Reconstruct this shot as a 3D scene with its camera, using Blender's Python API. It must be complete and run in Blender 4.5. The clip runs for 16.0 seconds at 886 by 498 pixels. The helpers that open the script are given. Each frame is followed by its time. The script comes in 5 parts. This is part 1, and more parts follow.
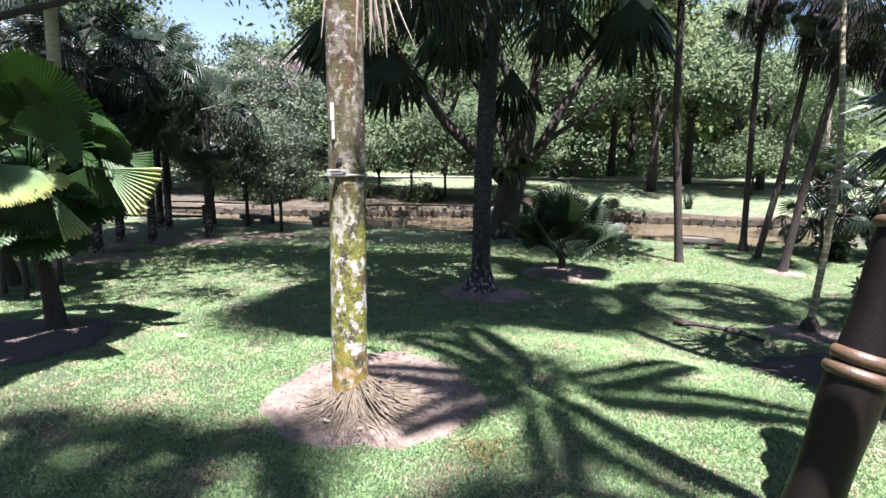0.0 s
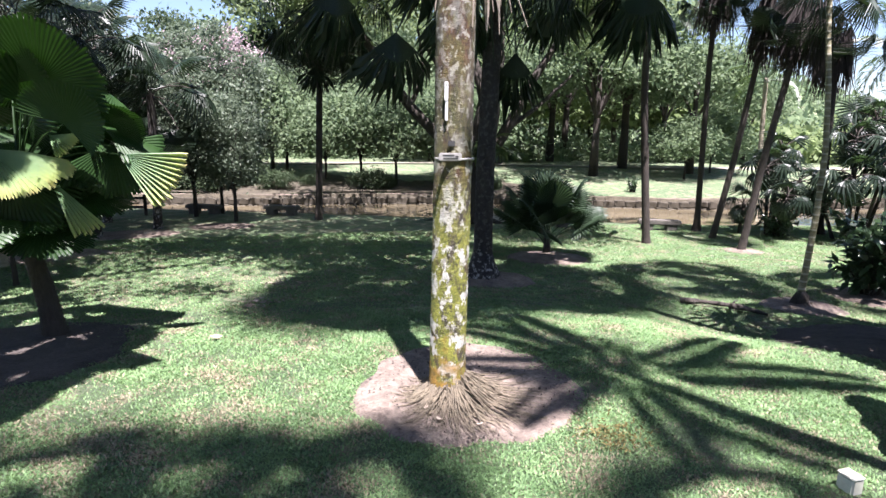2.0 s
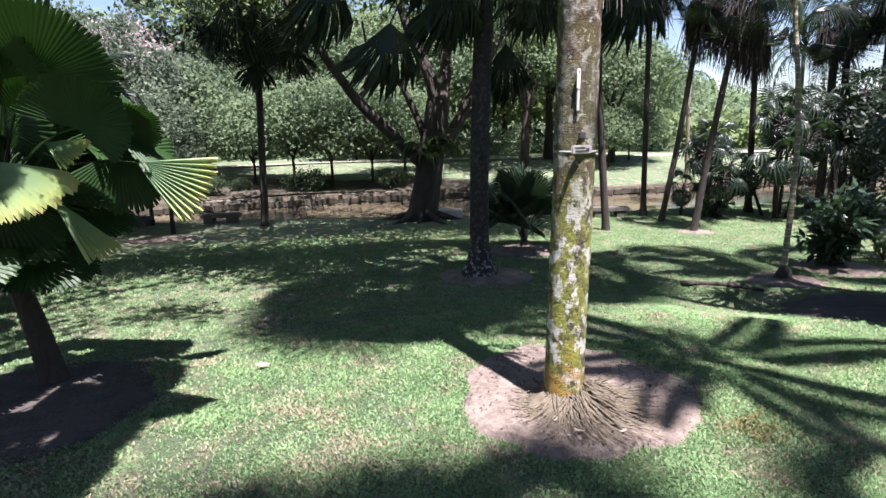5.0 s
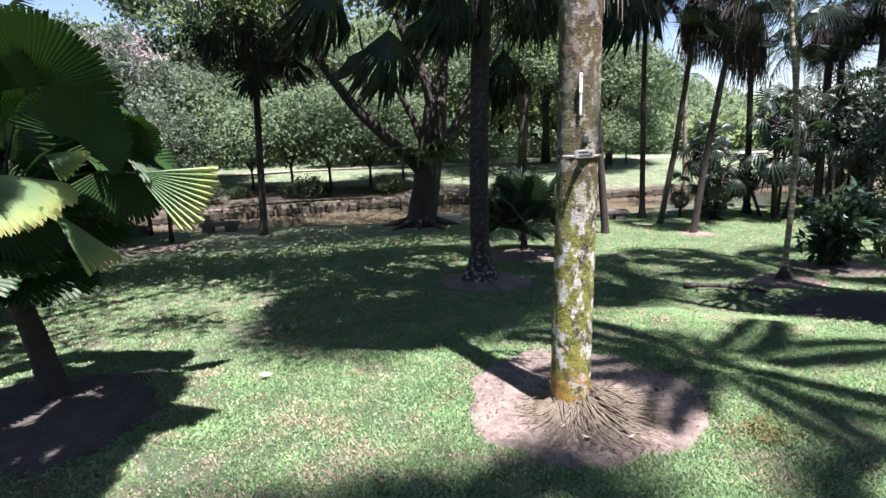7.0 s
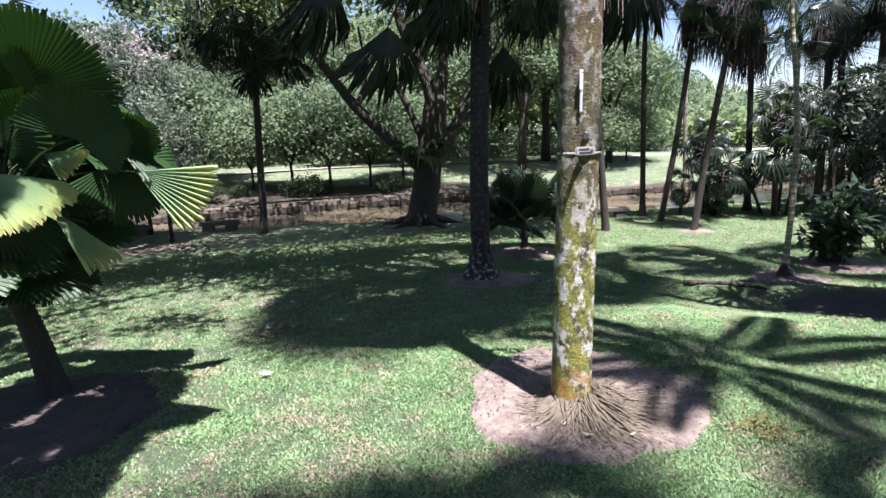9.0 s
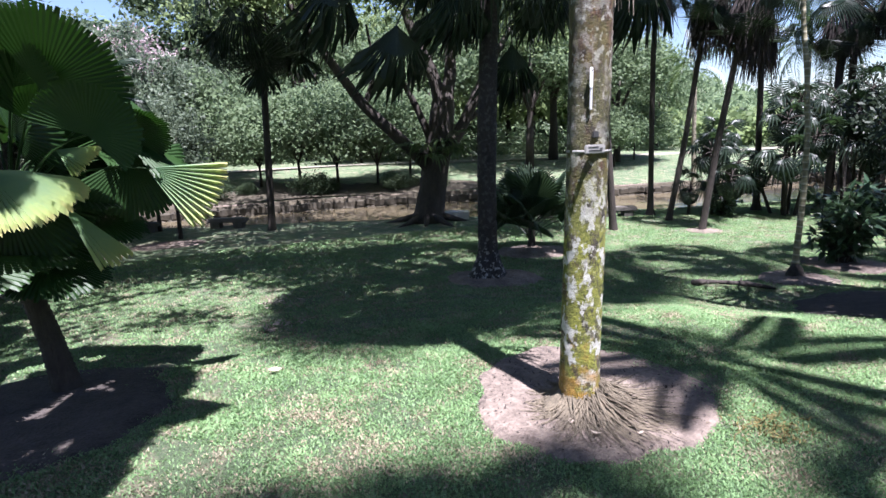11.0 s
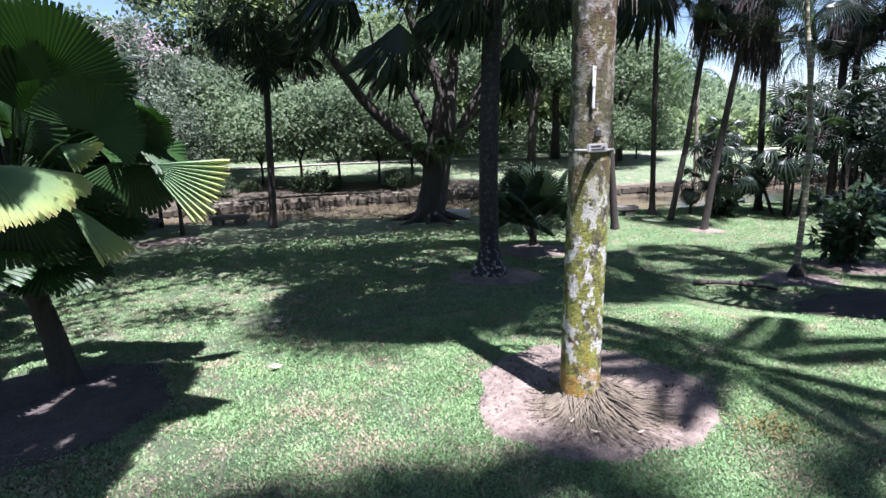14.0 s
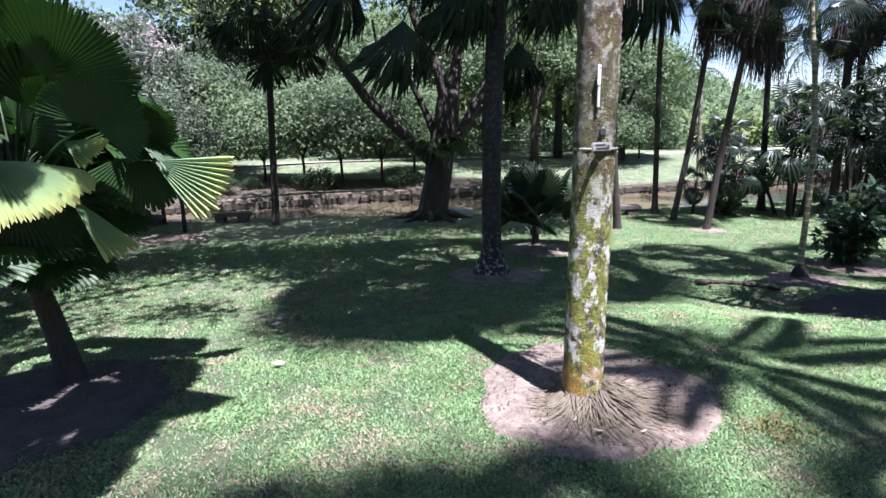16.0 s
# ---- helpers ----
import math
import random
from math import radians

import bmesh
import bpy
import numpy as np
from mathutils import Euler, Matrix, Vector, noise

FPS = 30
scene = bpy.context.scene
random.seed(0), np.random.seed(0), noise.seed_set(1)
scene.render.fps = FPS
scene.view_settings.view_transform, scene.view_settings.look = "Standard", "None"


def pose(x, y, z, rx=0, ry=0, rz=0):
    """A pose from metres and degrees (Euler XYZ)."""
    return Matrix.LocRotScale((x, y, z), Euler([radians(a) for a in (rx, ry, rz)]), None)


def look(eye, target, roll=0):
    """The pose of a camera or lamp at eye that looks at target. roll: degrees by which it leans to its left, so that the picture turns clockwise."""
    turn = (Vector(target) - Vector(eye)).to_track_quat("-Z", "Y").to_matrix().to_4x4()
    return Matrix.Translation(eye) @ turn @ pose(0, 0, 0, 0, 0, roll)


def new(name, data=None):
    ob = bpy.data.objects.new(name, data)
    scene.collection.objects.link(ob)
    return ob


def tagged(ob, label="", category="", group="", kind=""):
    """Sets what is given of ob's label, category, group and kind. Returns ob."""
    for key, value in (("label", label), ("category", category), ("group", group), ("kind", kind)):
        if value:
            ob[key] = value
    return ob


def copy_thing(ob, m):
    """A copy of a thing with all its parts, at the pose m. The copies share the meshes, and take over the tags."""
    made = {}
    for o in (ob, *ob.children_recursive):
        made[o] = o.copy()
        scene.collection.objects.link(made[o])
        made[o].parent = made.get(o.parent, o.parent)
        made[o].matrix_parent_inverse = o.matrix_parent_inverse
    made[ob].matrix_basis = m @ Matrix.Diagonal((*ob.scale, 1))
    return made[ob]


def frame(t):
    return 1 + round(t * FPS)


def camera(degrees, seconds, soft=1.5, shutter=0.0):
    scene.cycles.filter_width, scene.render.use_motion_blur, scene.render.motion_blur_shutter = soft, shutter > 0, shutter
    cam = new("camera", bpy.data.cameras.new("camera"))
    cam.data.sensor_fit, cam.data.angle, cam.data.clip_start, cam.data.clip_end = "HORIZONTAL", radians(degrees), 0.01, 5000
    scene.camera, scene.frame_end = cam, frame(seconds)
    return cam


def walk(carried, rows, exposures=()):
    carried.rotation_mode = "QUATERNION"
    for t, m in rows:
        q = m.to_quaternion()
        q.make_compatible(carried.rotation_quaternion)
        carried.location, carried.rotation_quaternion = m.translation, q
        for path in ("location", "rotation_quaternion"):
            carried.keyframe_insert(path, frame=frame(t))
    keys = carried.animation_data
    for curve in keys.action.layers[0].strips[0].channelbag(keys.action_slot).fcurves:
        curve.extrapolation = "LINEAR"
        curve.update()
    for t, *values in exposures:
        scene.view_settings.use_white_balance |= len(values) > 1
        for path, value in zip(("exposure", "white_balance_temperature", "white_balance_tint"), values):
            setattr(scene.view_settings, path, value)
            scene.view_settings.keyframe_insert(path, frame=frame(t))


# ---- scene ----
cam = camera(78.0, 16.0, soft=1.5)
PATH = [
    (0, (0.395, 1.009, 2.57), (0.62, 2.961, 2.195), 0.6),
    (0.5, (0.082, 1.06, 2.575), (0.386, 2.995, 2.172), 0.7),
    (1, (-0.268, 1.268, 2.524), (0.135, 3.181, 2.098), -0.7),
    (1.5, (-0.721, 1.419, 2.518), (-0.27, 3.325, 2.116), 1.4),
    (2, (-1.237, 1.521, 2.52), (-0.733, 3.41, 2.1), 0.8),
    (2.5, (-1.643, 1.772, 2.474), (-1.071, 3.639, 2.041), -2.6),
    (3, (-1.996, 2.025, 2.482), (-1.366, 3.878, 2.069), -0.2),
    (3.5, (-2.367, 2.133, 2.528), (-1.636, 3.948, 2.112), -1.8),
    (3.7, (-2.492, 2.208, 2.51), (-1.736, 4.009, 2.081), -1.2),
    (6, (-2.821, 2.574, 2.492), (-1.99, 4.341, 2.061), -1.3),
    (6.5, (-2.822, 2.569, 2.499), (-1.997, 4.342, 2.078), -1.4),
    (7, (-2.823, 2.569, 2.501), (-2.003, 4.345, 2.087), -1.7),
    (7.5, (-2.831, 2.567, 2.501), (-2.017, 4.346, 2.087), -1.7),
    (8, (-2.836, 2.561, 2.493), (-2.023, 4.339, 2.07), -1.5),
    (8.5, (-2.823, 2.576, 2.493), (-2.009, 4.354, 2.073), -1.6),
    (9, (-2.819, 2.579, 2.496), (-2.001, 4.354, 2.076), -1.9),
    (11.5, (-2.843, 2.578, 2.488), (-2.049, 4.363, 2.06), -1.7),
    (12, (-2.841, 2.581, 2.487), (-2.047, 4.365, 2.056), -1.7),
    (12.5, (-2.844, 2.577, 2.489), (-2.048, 4.361, 2.059), -1.7),
    (13, (-2.846, 2.574, 2.487), (-2.055, 4.359, 2.056), -1.6),
    (13.5, (-2.846, 2.579, 2.49), (-2.057, 4.366, 2.061), -1.4),
    (14, (-2.845, 2.577, 2.486), (-2.053, 4.362, 2.056), -1.4),
    (14.5, (-2.838, 2.582, 2.485), (-2.038, 4.364, 2.053), -1.3),
    (15, (-2.849, 2.581, 2.484), (-2.059, 4.367, 2.051), -1.5),
    (15.5, (-2.856, 2.585, 2.483), (-2.067, 4.371, 2.048), -1.3),
    (16, (-2.86, 2.583, 2.484), (-2.074, 4.37, 2.048), -1.1),
]
walk(cam, [(t, look(eye, target, roll)) for t, eye, target, roll in PATH], [(0, 2.36, 6250, 24), (2.5, 2.27, 6250, 24), (3.5, 2.11, 6250, 24), (7.5, 2.06, 6220, 24), (9, 2.06, 6080, 24), (11.5, 2.08, 5850, 24), (16, 2.08, 5800, 24)])

# ---- light: high tropical sun behind the camera, clear sky ----
SUN_EL = 73.0
world = bpy.data.worlds.new("sky")
scene.world = world
world.use_nodes = True
wn = world.node_tree.nodes
sky = wn.new("ShaderNodeTexSky")
sky.sky_type, sky.sun_disc = "NISHITA", False
sky.sun_elevation, sky.sun_rotation = radians(SUN_EL), radians(177)
sky.air_density, sky.dust_density, sky.ozone_density = 1.05, 0.5, 2.4
world.node_tree.links.new(sky.outputs[0], wn["Background"].inputs[0])
wn["Background"].inputs[1].default_value = 0.048
sun_data = bpy.data.lights.new("sun", "SUN")
sun_data.energy, sun_data.angle, sun_data.color = 5.0, radians(0.55), (1.0, 0.96, 0.93)
sun = new("sun", sun_data)
sun_way = Vector((0.09 * math.cos(radians(SUN_EL)), -math.cos(radians(SUN_EL)), math.sin(radians(SUN_EL))))
sun.matrix_world = look(sun_way * 60, (0, 0, 0))

# ---- materials ----
MATS = {}


def material(name, build):
    if name not in MATS:
        m = bpy.data.materials.new(name)
        m.use_nodes = True
        nt = m.node_tree
        build(nt, nt.nodes, nt.links, nt.nodes["Principled BSDF"])
        MATS[name] = m
    return MATS[name]


def noise_node(nt, scale, detail=4.0, rough=0.6, coord="Object", stretch=None):
    tc = nt.nodes.new("ShaderNodeTexCoord")
    n = nt.nodes.new("ShaderNodeTexNoise")
    n.inputs["Scale"].default_value, n.inputs["Detail"].default_value, n.inputs["Roughness"].default_value = scale, detail, rough
    out = tc.outputs[coord]
    if stretch:
        mp = nt.nodes.new("ShaderNodeMapping")
        mp.inputs["Scale"].default_value = stretch
        nt.links.new(out, mp.inputs["Vector"])
        out = mp.outputs["Vector"]
    nt.links.new(out, n.inputs["Vector"])
    return n.outputs["Fac"]


def ramp(nt, fac, stops):
    r = nt.nodes.new("ShaderNodeValToRGB")
    els = r.color_ramp.elements
    while len(els) < len(stops):
        els.new(0.5)
    for e, (p, c) in zip(els, stops):
        e.position, e.color = p, (*c, 1)
    nt.links.new(fac, r.inputs["Fac"])
    return r.outputs["Color"]


def mix(nt, fac, a, b):
    m = nt.nodes.new("ShaderNodeMix")
    m.data_type = "RGBA"
    for sock, v in ((m.inputs["Factor"], fac), (m.inputs["A"], a), (m.inputs["B"], b)):
        if isinstance(v, (int, float)):
            sock.default_value = v
        elif isinstance(v, tuple):
            sock.default_value = (*v, 1)
        else:
            nt.links.new(v, sock)
    return m.outputs["Result"]


def bump(nt, p, height, strength, dist=0.02):
    b = nt.nodes.new("ShaderNodeBump")
    b.inputs["Strength"].default_value, b.inputs["Distance"].default_value = strength, dist
    nt.links.new(height, b.inputs["Height"])
    nt.links.new(b.outputs["Normal"], p.inputs["Normal"])


def leaf_mat(name, dark, light, rough=0.45, glow=0.3, through_col=None, source="Random Per Island", spec=0.5):
    """A leaf: varied colour, a waxy face, and light that passes through it."""
    def build(nt, n, l, p):
        if source == "Random Per Island":
            g = n.new("ShaderNodeNewGeometry").outputs["Random Per Island"]
        else:
            g = n.new("ShaderNodeObjectInfo").outputs["Random"]
        fine = noise_node(nt, 2.3, 3)
        col = mix(nt, 0.35, ramp(nt, g, ((0.0, dark), (1.0, light))), ramp(nt, fine, ((0.3, dark), (0.7, light))))
        l.new(col, p.inputs["Base Color"])
        p.inputs["Roughness"].default_value = rough
        p.inputs["Specular IOR Level"].default_value = spec
        tr = n.new("ShaderNodeBsdfTranslucent")
        tc = mix(nt, 0.6, col, through_col or tuple(min(1, c * 2.2) for c in light))
        l.new(tc, tr.inputs["Color"])
        ms = n.new("ShaderNodeMixShader")
        ms.inputs[0].default_value = glow
        l.new(p.outputs[0], ms.inputs[1])
        l.new(tr.outputs[0], ms.inputs[2])
        l.new(ms.outputs[0], n["Material Output"].inputs["Surface"])
    return material(name, build)


def plain(name, dark, light, rough=0.8, scale=6.0, rel=0.4, stretch=None, dist=0.02):
    def build(nt, n, l, p):
        f = noise_node(nt, scale, 6, 0.65, "Object", stretch)
        g = noise_node(nt, scale * 7, 3, 0.6, "Object", stretch)
        col = mix(nt, 0.4, ramp(nt, f, ((0.3, dark), (0.7, light))), ramp(nt, g, ((0.3, dark), (0.7, light))))
        l.new(col, p.inputs["Base Color"])
        p.inputs["Roughness"].default_value = rough
        if rel:
            bump(nt, p, g, rel, dist)
    return material(name, build)


def lawn_build(nt, n, l, p):
    big = noise_node(nt, 0.45, 4)
    mid = noise_node(nt, 3.0, 5)
    fine = noise_node(nt, 75.0, 5, 0.8)
    green = ramp(nt, fine, ((0.36, (0.02, 0.034, 0.018)), (0.5, (0.075, 0.122, 0.058)), (0.66, (0.165, 0.235, 0.11))))
    dry = ramp(nt, fine, ((0.3, (0.15, 0.12, 0.085)), (0.7, (0.38, 0.31, 0.23))))
    patch = ramp(nt, mid, ((0.49, (0, 0, 0)), (0.64, (0.75, 0.75, 0.75))))
    col = mix(nt, patch, green, dry)
    col = mix(nt, ramp(nt, big, ((0.35, (0, 0, 0)), (0.7, (0.35, 0.35, 0.35)))), col, (0.15, 0.2, 0.09))
    l.new(col, p.inputs["Base Color"])
    p.inputs["Roughness"].default_value = 0.9
    bump(nt, p, fine, 1.0, 0.05)


LAWN = material("lawn", lawn_build)


def trunk_build(nt, n, l, p):
    """Ringed palm bark: rust-brown high up, white lichen and yellow-green moss lower down, ochre at the foot."""
    def times(a, c):
        m = n.new("ShaderNodeMath")
        m.operation = "MULTIPLY"
        l.new(a, m.inputs[0])
        l.new(c, m.inputs[1])
        return m.outputs[0]
    tc = n.new("ShaderNodeTexCoord")
    sep = n.new("ShaderNodeSeparateXYZ")
    l.new(tc.outputs["Object"], sep.inputs[0])

    def height(scale, amount, shift):
        wob = n.new("ShaderNodeMath")
        wob.operation = "MULTIPLY_ADD"
        l.new(noise_node(nt, scale, 4), wob.inputs[0])
        wob.inputs[1].default_value, wob.inputs[2].default_value = amount, shift
        add = n.new("ShaderNodeMath")
        add.operation = "ADD"
        l.new(sep.outputs["Z"], add.inputs[0])
        l.new(wob.outputs[0], add.inputs[1])
        return add.outputs[0]
    low = ramp(nt, height(3.0, 1.4, -2.3), ((0.0, (1, 1, 1)), (0.7, (0.22, 0.22, 0.22))))
    base = ramp(nt, noise_node(nt, 5.5, 7, 0.7, "Object", (1.6, 1.6, 0.45)), ((0.34, (0.010, 0.012, 0.006)), (0.47, (0.035, 0.03, 0.02)), (0.58, (0.08, 0.065, 0.042)), (0.7, (0.22, 0.205, 0.16))))
    rust = ramp(nt, noise_node(nt, 3.1, 3, 0.5, "Object", (1.4, 1.4, 0.5)), ((0.5, (0, 0, 0)), (0.6, (0.9, 0.9, 0.9))))
    col = mix(nt, rust, base, ramp(nt, noise_node(nt, 22, 4), ((0.3, (0.022, 0.013, 0.008)), (0.7, (0.105, 0.05, 0.02)))))
    spots = ramp(nt, noise_node(nt, 15, 5, 0.6), ((0.575, (0, 0, 0)), (0.62, (0.75, 0.75, 0.75))))
    col = mix(nt, spots, col, (0.33, 0.32, 0.28))
    moss = ramp(nt, noise_node(nt, 4.8, 8, 0.8, "Object", (1.3, 1.3, 0.7)), ((0.44, (0, 0, 0)), (0.52, (1, 1, 1))))
    col = mix(nt, times(moss, low), col, ramp(nt, noise_node(nt, 30, 4), ((0.3, (0.07, 0.085, 0.012)), (0.7, (0.28, 0.285, 0.045)))))
    white = ramp(nt, noise_node(nt, 7.5, 6, 0.65, "Object", (1, 1, 0.7)), ((0.53, (0, 0, 0)), (0.575, (1, 1, 1))))
    col = mix(nt, times(white, low), col, ramp(nt, noise_node(nt, 26, 4), ((0.3, (0.34, 0.34, 0.29)), (0.7, (0.62, 0.61, 0.56)))))
    foot = ramp(nt, height(7.0, 1.8, -0.5), ((0.7, (0.75, 0.75, 0.75)), (0.98, (0, 0, 0))))
    col = mix(nt, foot, col, ramp(nt, noise_node(nt, 11, 5), ((0.3, (0.1, 0.09, 0.02)), (0.6, (0.36, 0.19, 0.03)))))
    l.new(col, p.inputs["Base Color"])
    p.inputs["Roughness"].default_value = 0.9
    bump(nt, p, noise_node(nt, 34, 6, 0.7, "Object", (1, 1, 1.6)), 0.7, 0.03)


PALM_BARK = material("lichen_palm_bark", trunk_build)


def dark_bark_build(nt, n, l, p):
    base = ramp(nt, noise_node(nt, 8, 6, 0.7, "Object", (1, 1, 0.6)), ((0.3, (0.011, 0.009, 0.008)), (0.7, (0.04, 0.033, 0.028))))
    sep = n.new("ShaderNodeSeparateXYZ")
    tc = n.new("ShaderNodeTexCoord")
    l.new(tc.outputs["Object"], sep.inputs[0])
    low = ramp(nt, sep.outputs["Z"], ((0.3, (0.7, 0.7, 0.7)), (1.0, (0.08, 0.08, 0.08))))
    spots = ramp(nt, noise_node(nt, 12, 5, 0.6), ((0.52, (0, 0, 0)), (0.62, (1, 1, 1))))
    m = n.new("ShaderNodeMath")
    m.operation = "MULTIPLY"
    l.new(low, m.inputs[0])
    l.new(spots, m.inputs[1])
    l.new(mix(nt, m.outputs[0], base, (0.45, 0.44, 0.4)), p.inputs["Base Color"])
    p.inputs["Roughness"].default_value = 0.9
    bump(nt, p, noise_node(nt, 30, 5, 0.7, "Object", (1, 1, 2)), 0.7, 0.03)


DARK_BARK = material("dark_palm_bark", dark_bark_build)
GREY_BARK = plain("grey_bark", (0.013, 0.011, 0.009), (0.06, 0.048, 0.038), 0.9, 5, 0.6, (1, 1, 0.35), 0.03)
BROWN_BARK = plain("brown_bark", (0.015, 0.012, 0.010), (0.06, 0.05, 0.04), 0.9, 4, 0.7, (1, 1, 0.3), 0.05)
PALE_BARK = plain("pale_palm_bark", (0.17, 0.15, 0.10), (0.46, 0.42, 0.31), 0.85, 7, 0.4, (1, 1, 2.2))


def ringed_build(nt, n, l, p):
    """Slender palm stem: olive and pale brown, with chalky rings."""
    base = ramp(nt, noise_node(nt, 9, 5), ((0.3, (0.09, 0.085, 0.04)), (0.7, (0.3, 0.27, 0.17))))
    tc = n.new("ShaderNodeTexCoord")
    w = n.new("ShaderNodeTexWave")
    w.wave_type, w.bands_direction = "BANDS", "Z"
    w.inputs["Scale"].default_value, w.inputs["Distortion"].default_value, w.inputs["Detail"].default_value = 2.3, 1.2, 2.0
    l.new(tc.outputs["Object"], w.inputs["Vector"])
    l.new(mix(nt, ramp(nt, w.outputs["Fac"], ((0.82, (0, 0, 0)), (0.95, (0.45, 0.45, 0.45)))), base, (0.5, 0.48, 0.4)), p.inputs["Base Color"])
    p.inputs["Roughness"].default_value = 0.85
    bump(nt, p, w.outputs["Fac"], 0.3, 0.02)


RINGED = material("ringed_palm_bark", ringed_build)
SOIL = plain("bare_soil", (0.03, 0.023, 0.018), (0.26, 0.208, 0.168), 0.95, 2.4, 1.0, None, 0.05)
# Soil darkened to stand for shade under the palms; also colours soil crumbs.
SHADE_SOIL_AND_CRUMBS = plain("shaded_soil_and_crumbs", (0.012, 0.010, 0.009), (0.085, 0.07, 0.06), 0.95, 3.6, 1.0, None, 0.05)
ROOTS = plain("palm_roots", (0.05, 0.042, 0.03), (0.21, 0.175, 0.12), 0.95, 9, 0.5)
STONE = plain("river_stone", (0.014, 0.014, 0.010), (0.095, 0.08, 0.055), 0.9, 2.2, 0.5)
PATH_DUST = plain("pale_path_dust", (0.16, 0.145, 0.11), (0.26, 0.24, 0.19), 0.9, 2, 0.2)
CONCRETE = plain("pale_concrete", (0.34, 0.32, 0.28), (0.55, 0.52, 0.46), 0.85, 5, 0.3)
DARK_STONE = plain("dark_bench_stone", (0.05, 0.045, 0.04), (0.13, 0.12, 0.10), 0.85, 6, 0.4)
DRY = plain("dead_frond", (0.2, 0.16, 0.12), (0.44, 0.38, 0.31), 0.9, 14, 0.2)
OCHRE = plain("ochre_litter", (0.08, 0.068, 0.022), (0.2, 0.165, 0.055), 0.9, 14, 0.2)
METAL = plain("grey_label_metal", (0.2, 0.195, 0.18), (0.36, 0.35, 0.33), 0.5, 20, 0.1)
WHITE = plain("white_card", (0.7, 0.7, 0.68), (0.84, 0.84, 0.82), 0.5, 9, 0.05)
CARD_GREY = plain("weathered_card", (0.42, 0.43, 0.44), (0.6, 0.6, 0.6), 0.6, 12, 0.05)
BLACK = plain("black_mark", (0.02, 0.02, 0.02), (0.05, 0.05, 0.05), 0.6, 9, 0.05)
CREAM = plain("cream_box_paint", (0.5, 0.5, 0.42), (0.64, 0.63, 0.55), 0.5, 6, 0.1)
# Dark brown paint, darkened further to carry the shade on the column.
BAMBOO = plain("brown_bamboo_paint", (0.003, 0.0022, 0.002), (0.010, 0.0068, 0.0055), 0.45, 6, 0.25, (3, 3, 0.35))
BAMBOO.node_tree.nodes["Principled BSDF"].inputs["Specular IOR Level"].default_value = 0.22
RINGS = plain("tan_ring_paint", (0.045, 0.028, 0.015), (0.11, 0.072, 0.042), 0.42, 8, 0.2)

# Near-black green: the shade under the crowns is put into the colour.
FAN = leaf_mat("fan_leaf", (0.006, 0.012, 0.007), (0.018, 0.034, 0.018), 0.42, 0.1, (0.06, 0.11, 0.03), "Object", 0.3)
YOUNG_FAN = leaf_mat("young_fan_leaf", (0.014, 0.028, 0.017), (0.04, 0.066, 0.036), 0.5, 0.25, (0.08, 0.15, 0.05), "Object", 0.3)
# Shaded copy of the licuala leaf: its dark green carries the shade.
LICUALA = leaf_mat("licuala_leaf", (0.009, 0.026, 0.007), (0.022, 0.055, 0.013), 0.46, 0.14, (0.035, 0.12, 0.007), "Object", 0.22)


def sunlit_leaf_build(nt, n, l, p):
    """The licuala leaf with sunlight put into its colour: pale green hub, yellow toothed rim, glossy."""
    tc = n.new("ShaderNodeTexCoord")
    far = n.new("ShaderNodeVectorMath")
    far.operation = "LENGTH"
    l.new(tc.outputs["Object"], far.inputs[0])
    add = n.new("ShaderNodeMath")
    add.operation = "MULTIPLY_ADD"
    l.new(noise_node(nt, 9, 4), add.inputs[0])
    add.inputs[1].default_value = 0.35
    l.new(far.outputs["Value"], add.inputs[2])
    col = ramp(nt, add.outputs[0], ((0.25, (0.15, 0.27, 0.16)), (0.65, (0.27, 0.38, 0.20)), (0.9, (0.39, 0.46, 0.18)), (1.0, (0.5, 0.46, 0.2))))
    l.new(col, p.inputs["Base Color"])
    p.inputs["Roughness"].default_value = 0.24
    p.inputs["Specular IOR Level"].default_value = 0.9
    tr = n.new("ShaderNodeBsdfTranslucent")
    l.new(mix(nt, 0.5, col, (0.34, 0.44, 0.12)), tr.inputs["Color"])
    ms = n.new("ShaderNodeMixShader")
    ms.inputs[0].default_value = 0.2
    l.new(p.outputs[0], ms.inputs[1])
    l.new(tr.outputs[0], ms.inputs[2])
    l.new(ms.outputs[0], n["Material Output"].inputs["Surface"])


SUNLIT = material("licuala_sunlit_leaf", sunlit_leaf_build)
CLUMP = leaf_mat("clump_leaf", (0.009, 0.018, 0.012), (0.034, 0.054, 0.034), 0.38, 0.2, (0.10, 0.2, 0.05), "Object", 0.45)
FEATHER = leaf_mat("feather_leaf", (0.016, 0.035, 0.014), (0.04, 0.075, 0.028), 0.42, 0.25, (0.15, 0.25, 0.05), "Object")
TREE_MID = leaf_mat("tree_leaf", (0.05, 0.083, 0.045), (0.145, 0.195, 0.105), 0.6, 0.42, spec=0.2)
TREE_LIGHT = leaf_mat("light_tree_leaf", (0.055, 0.094, 0.038), (0.17, 0.22, 0.095), 0.6, 0.4, spec=0.2)
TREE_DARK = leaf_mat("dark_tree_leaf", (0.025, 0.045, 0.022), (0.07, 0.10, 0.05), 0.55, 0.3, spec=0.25)
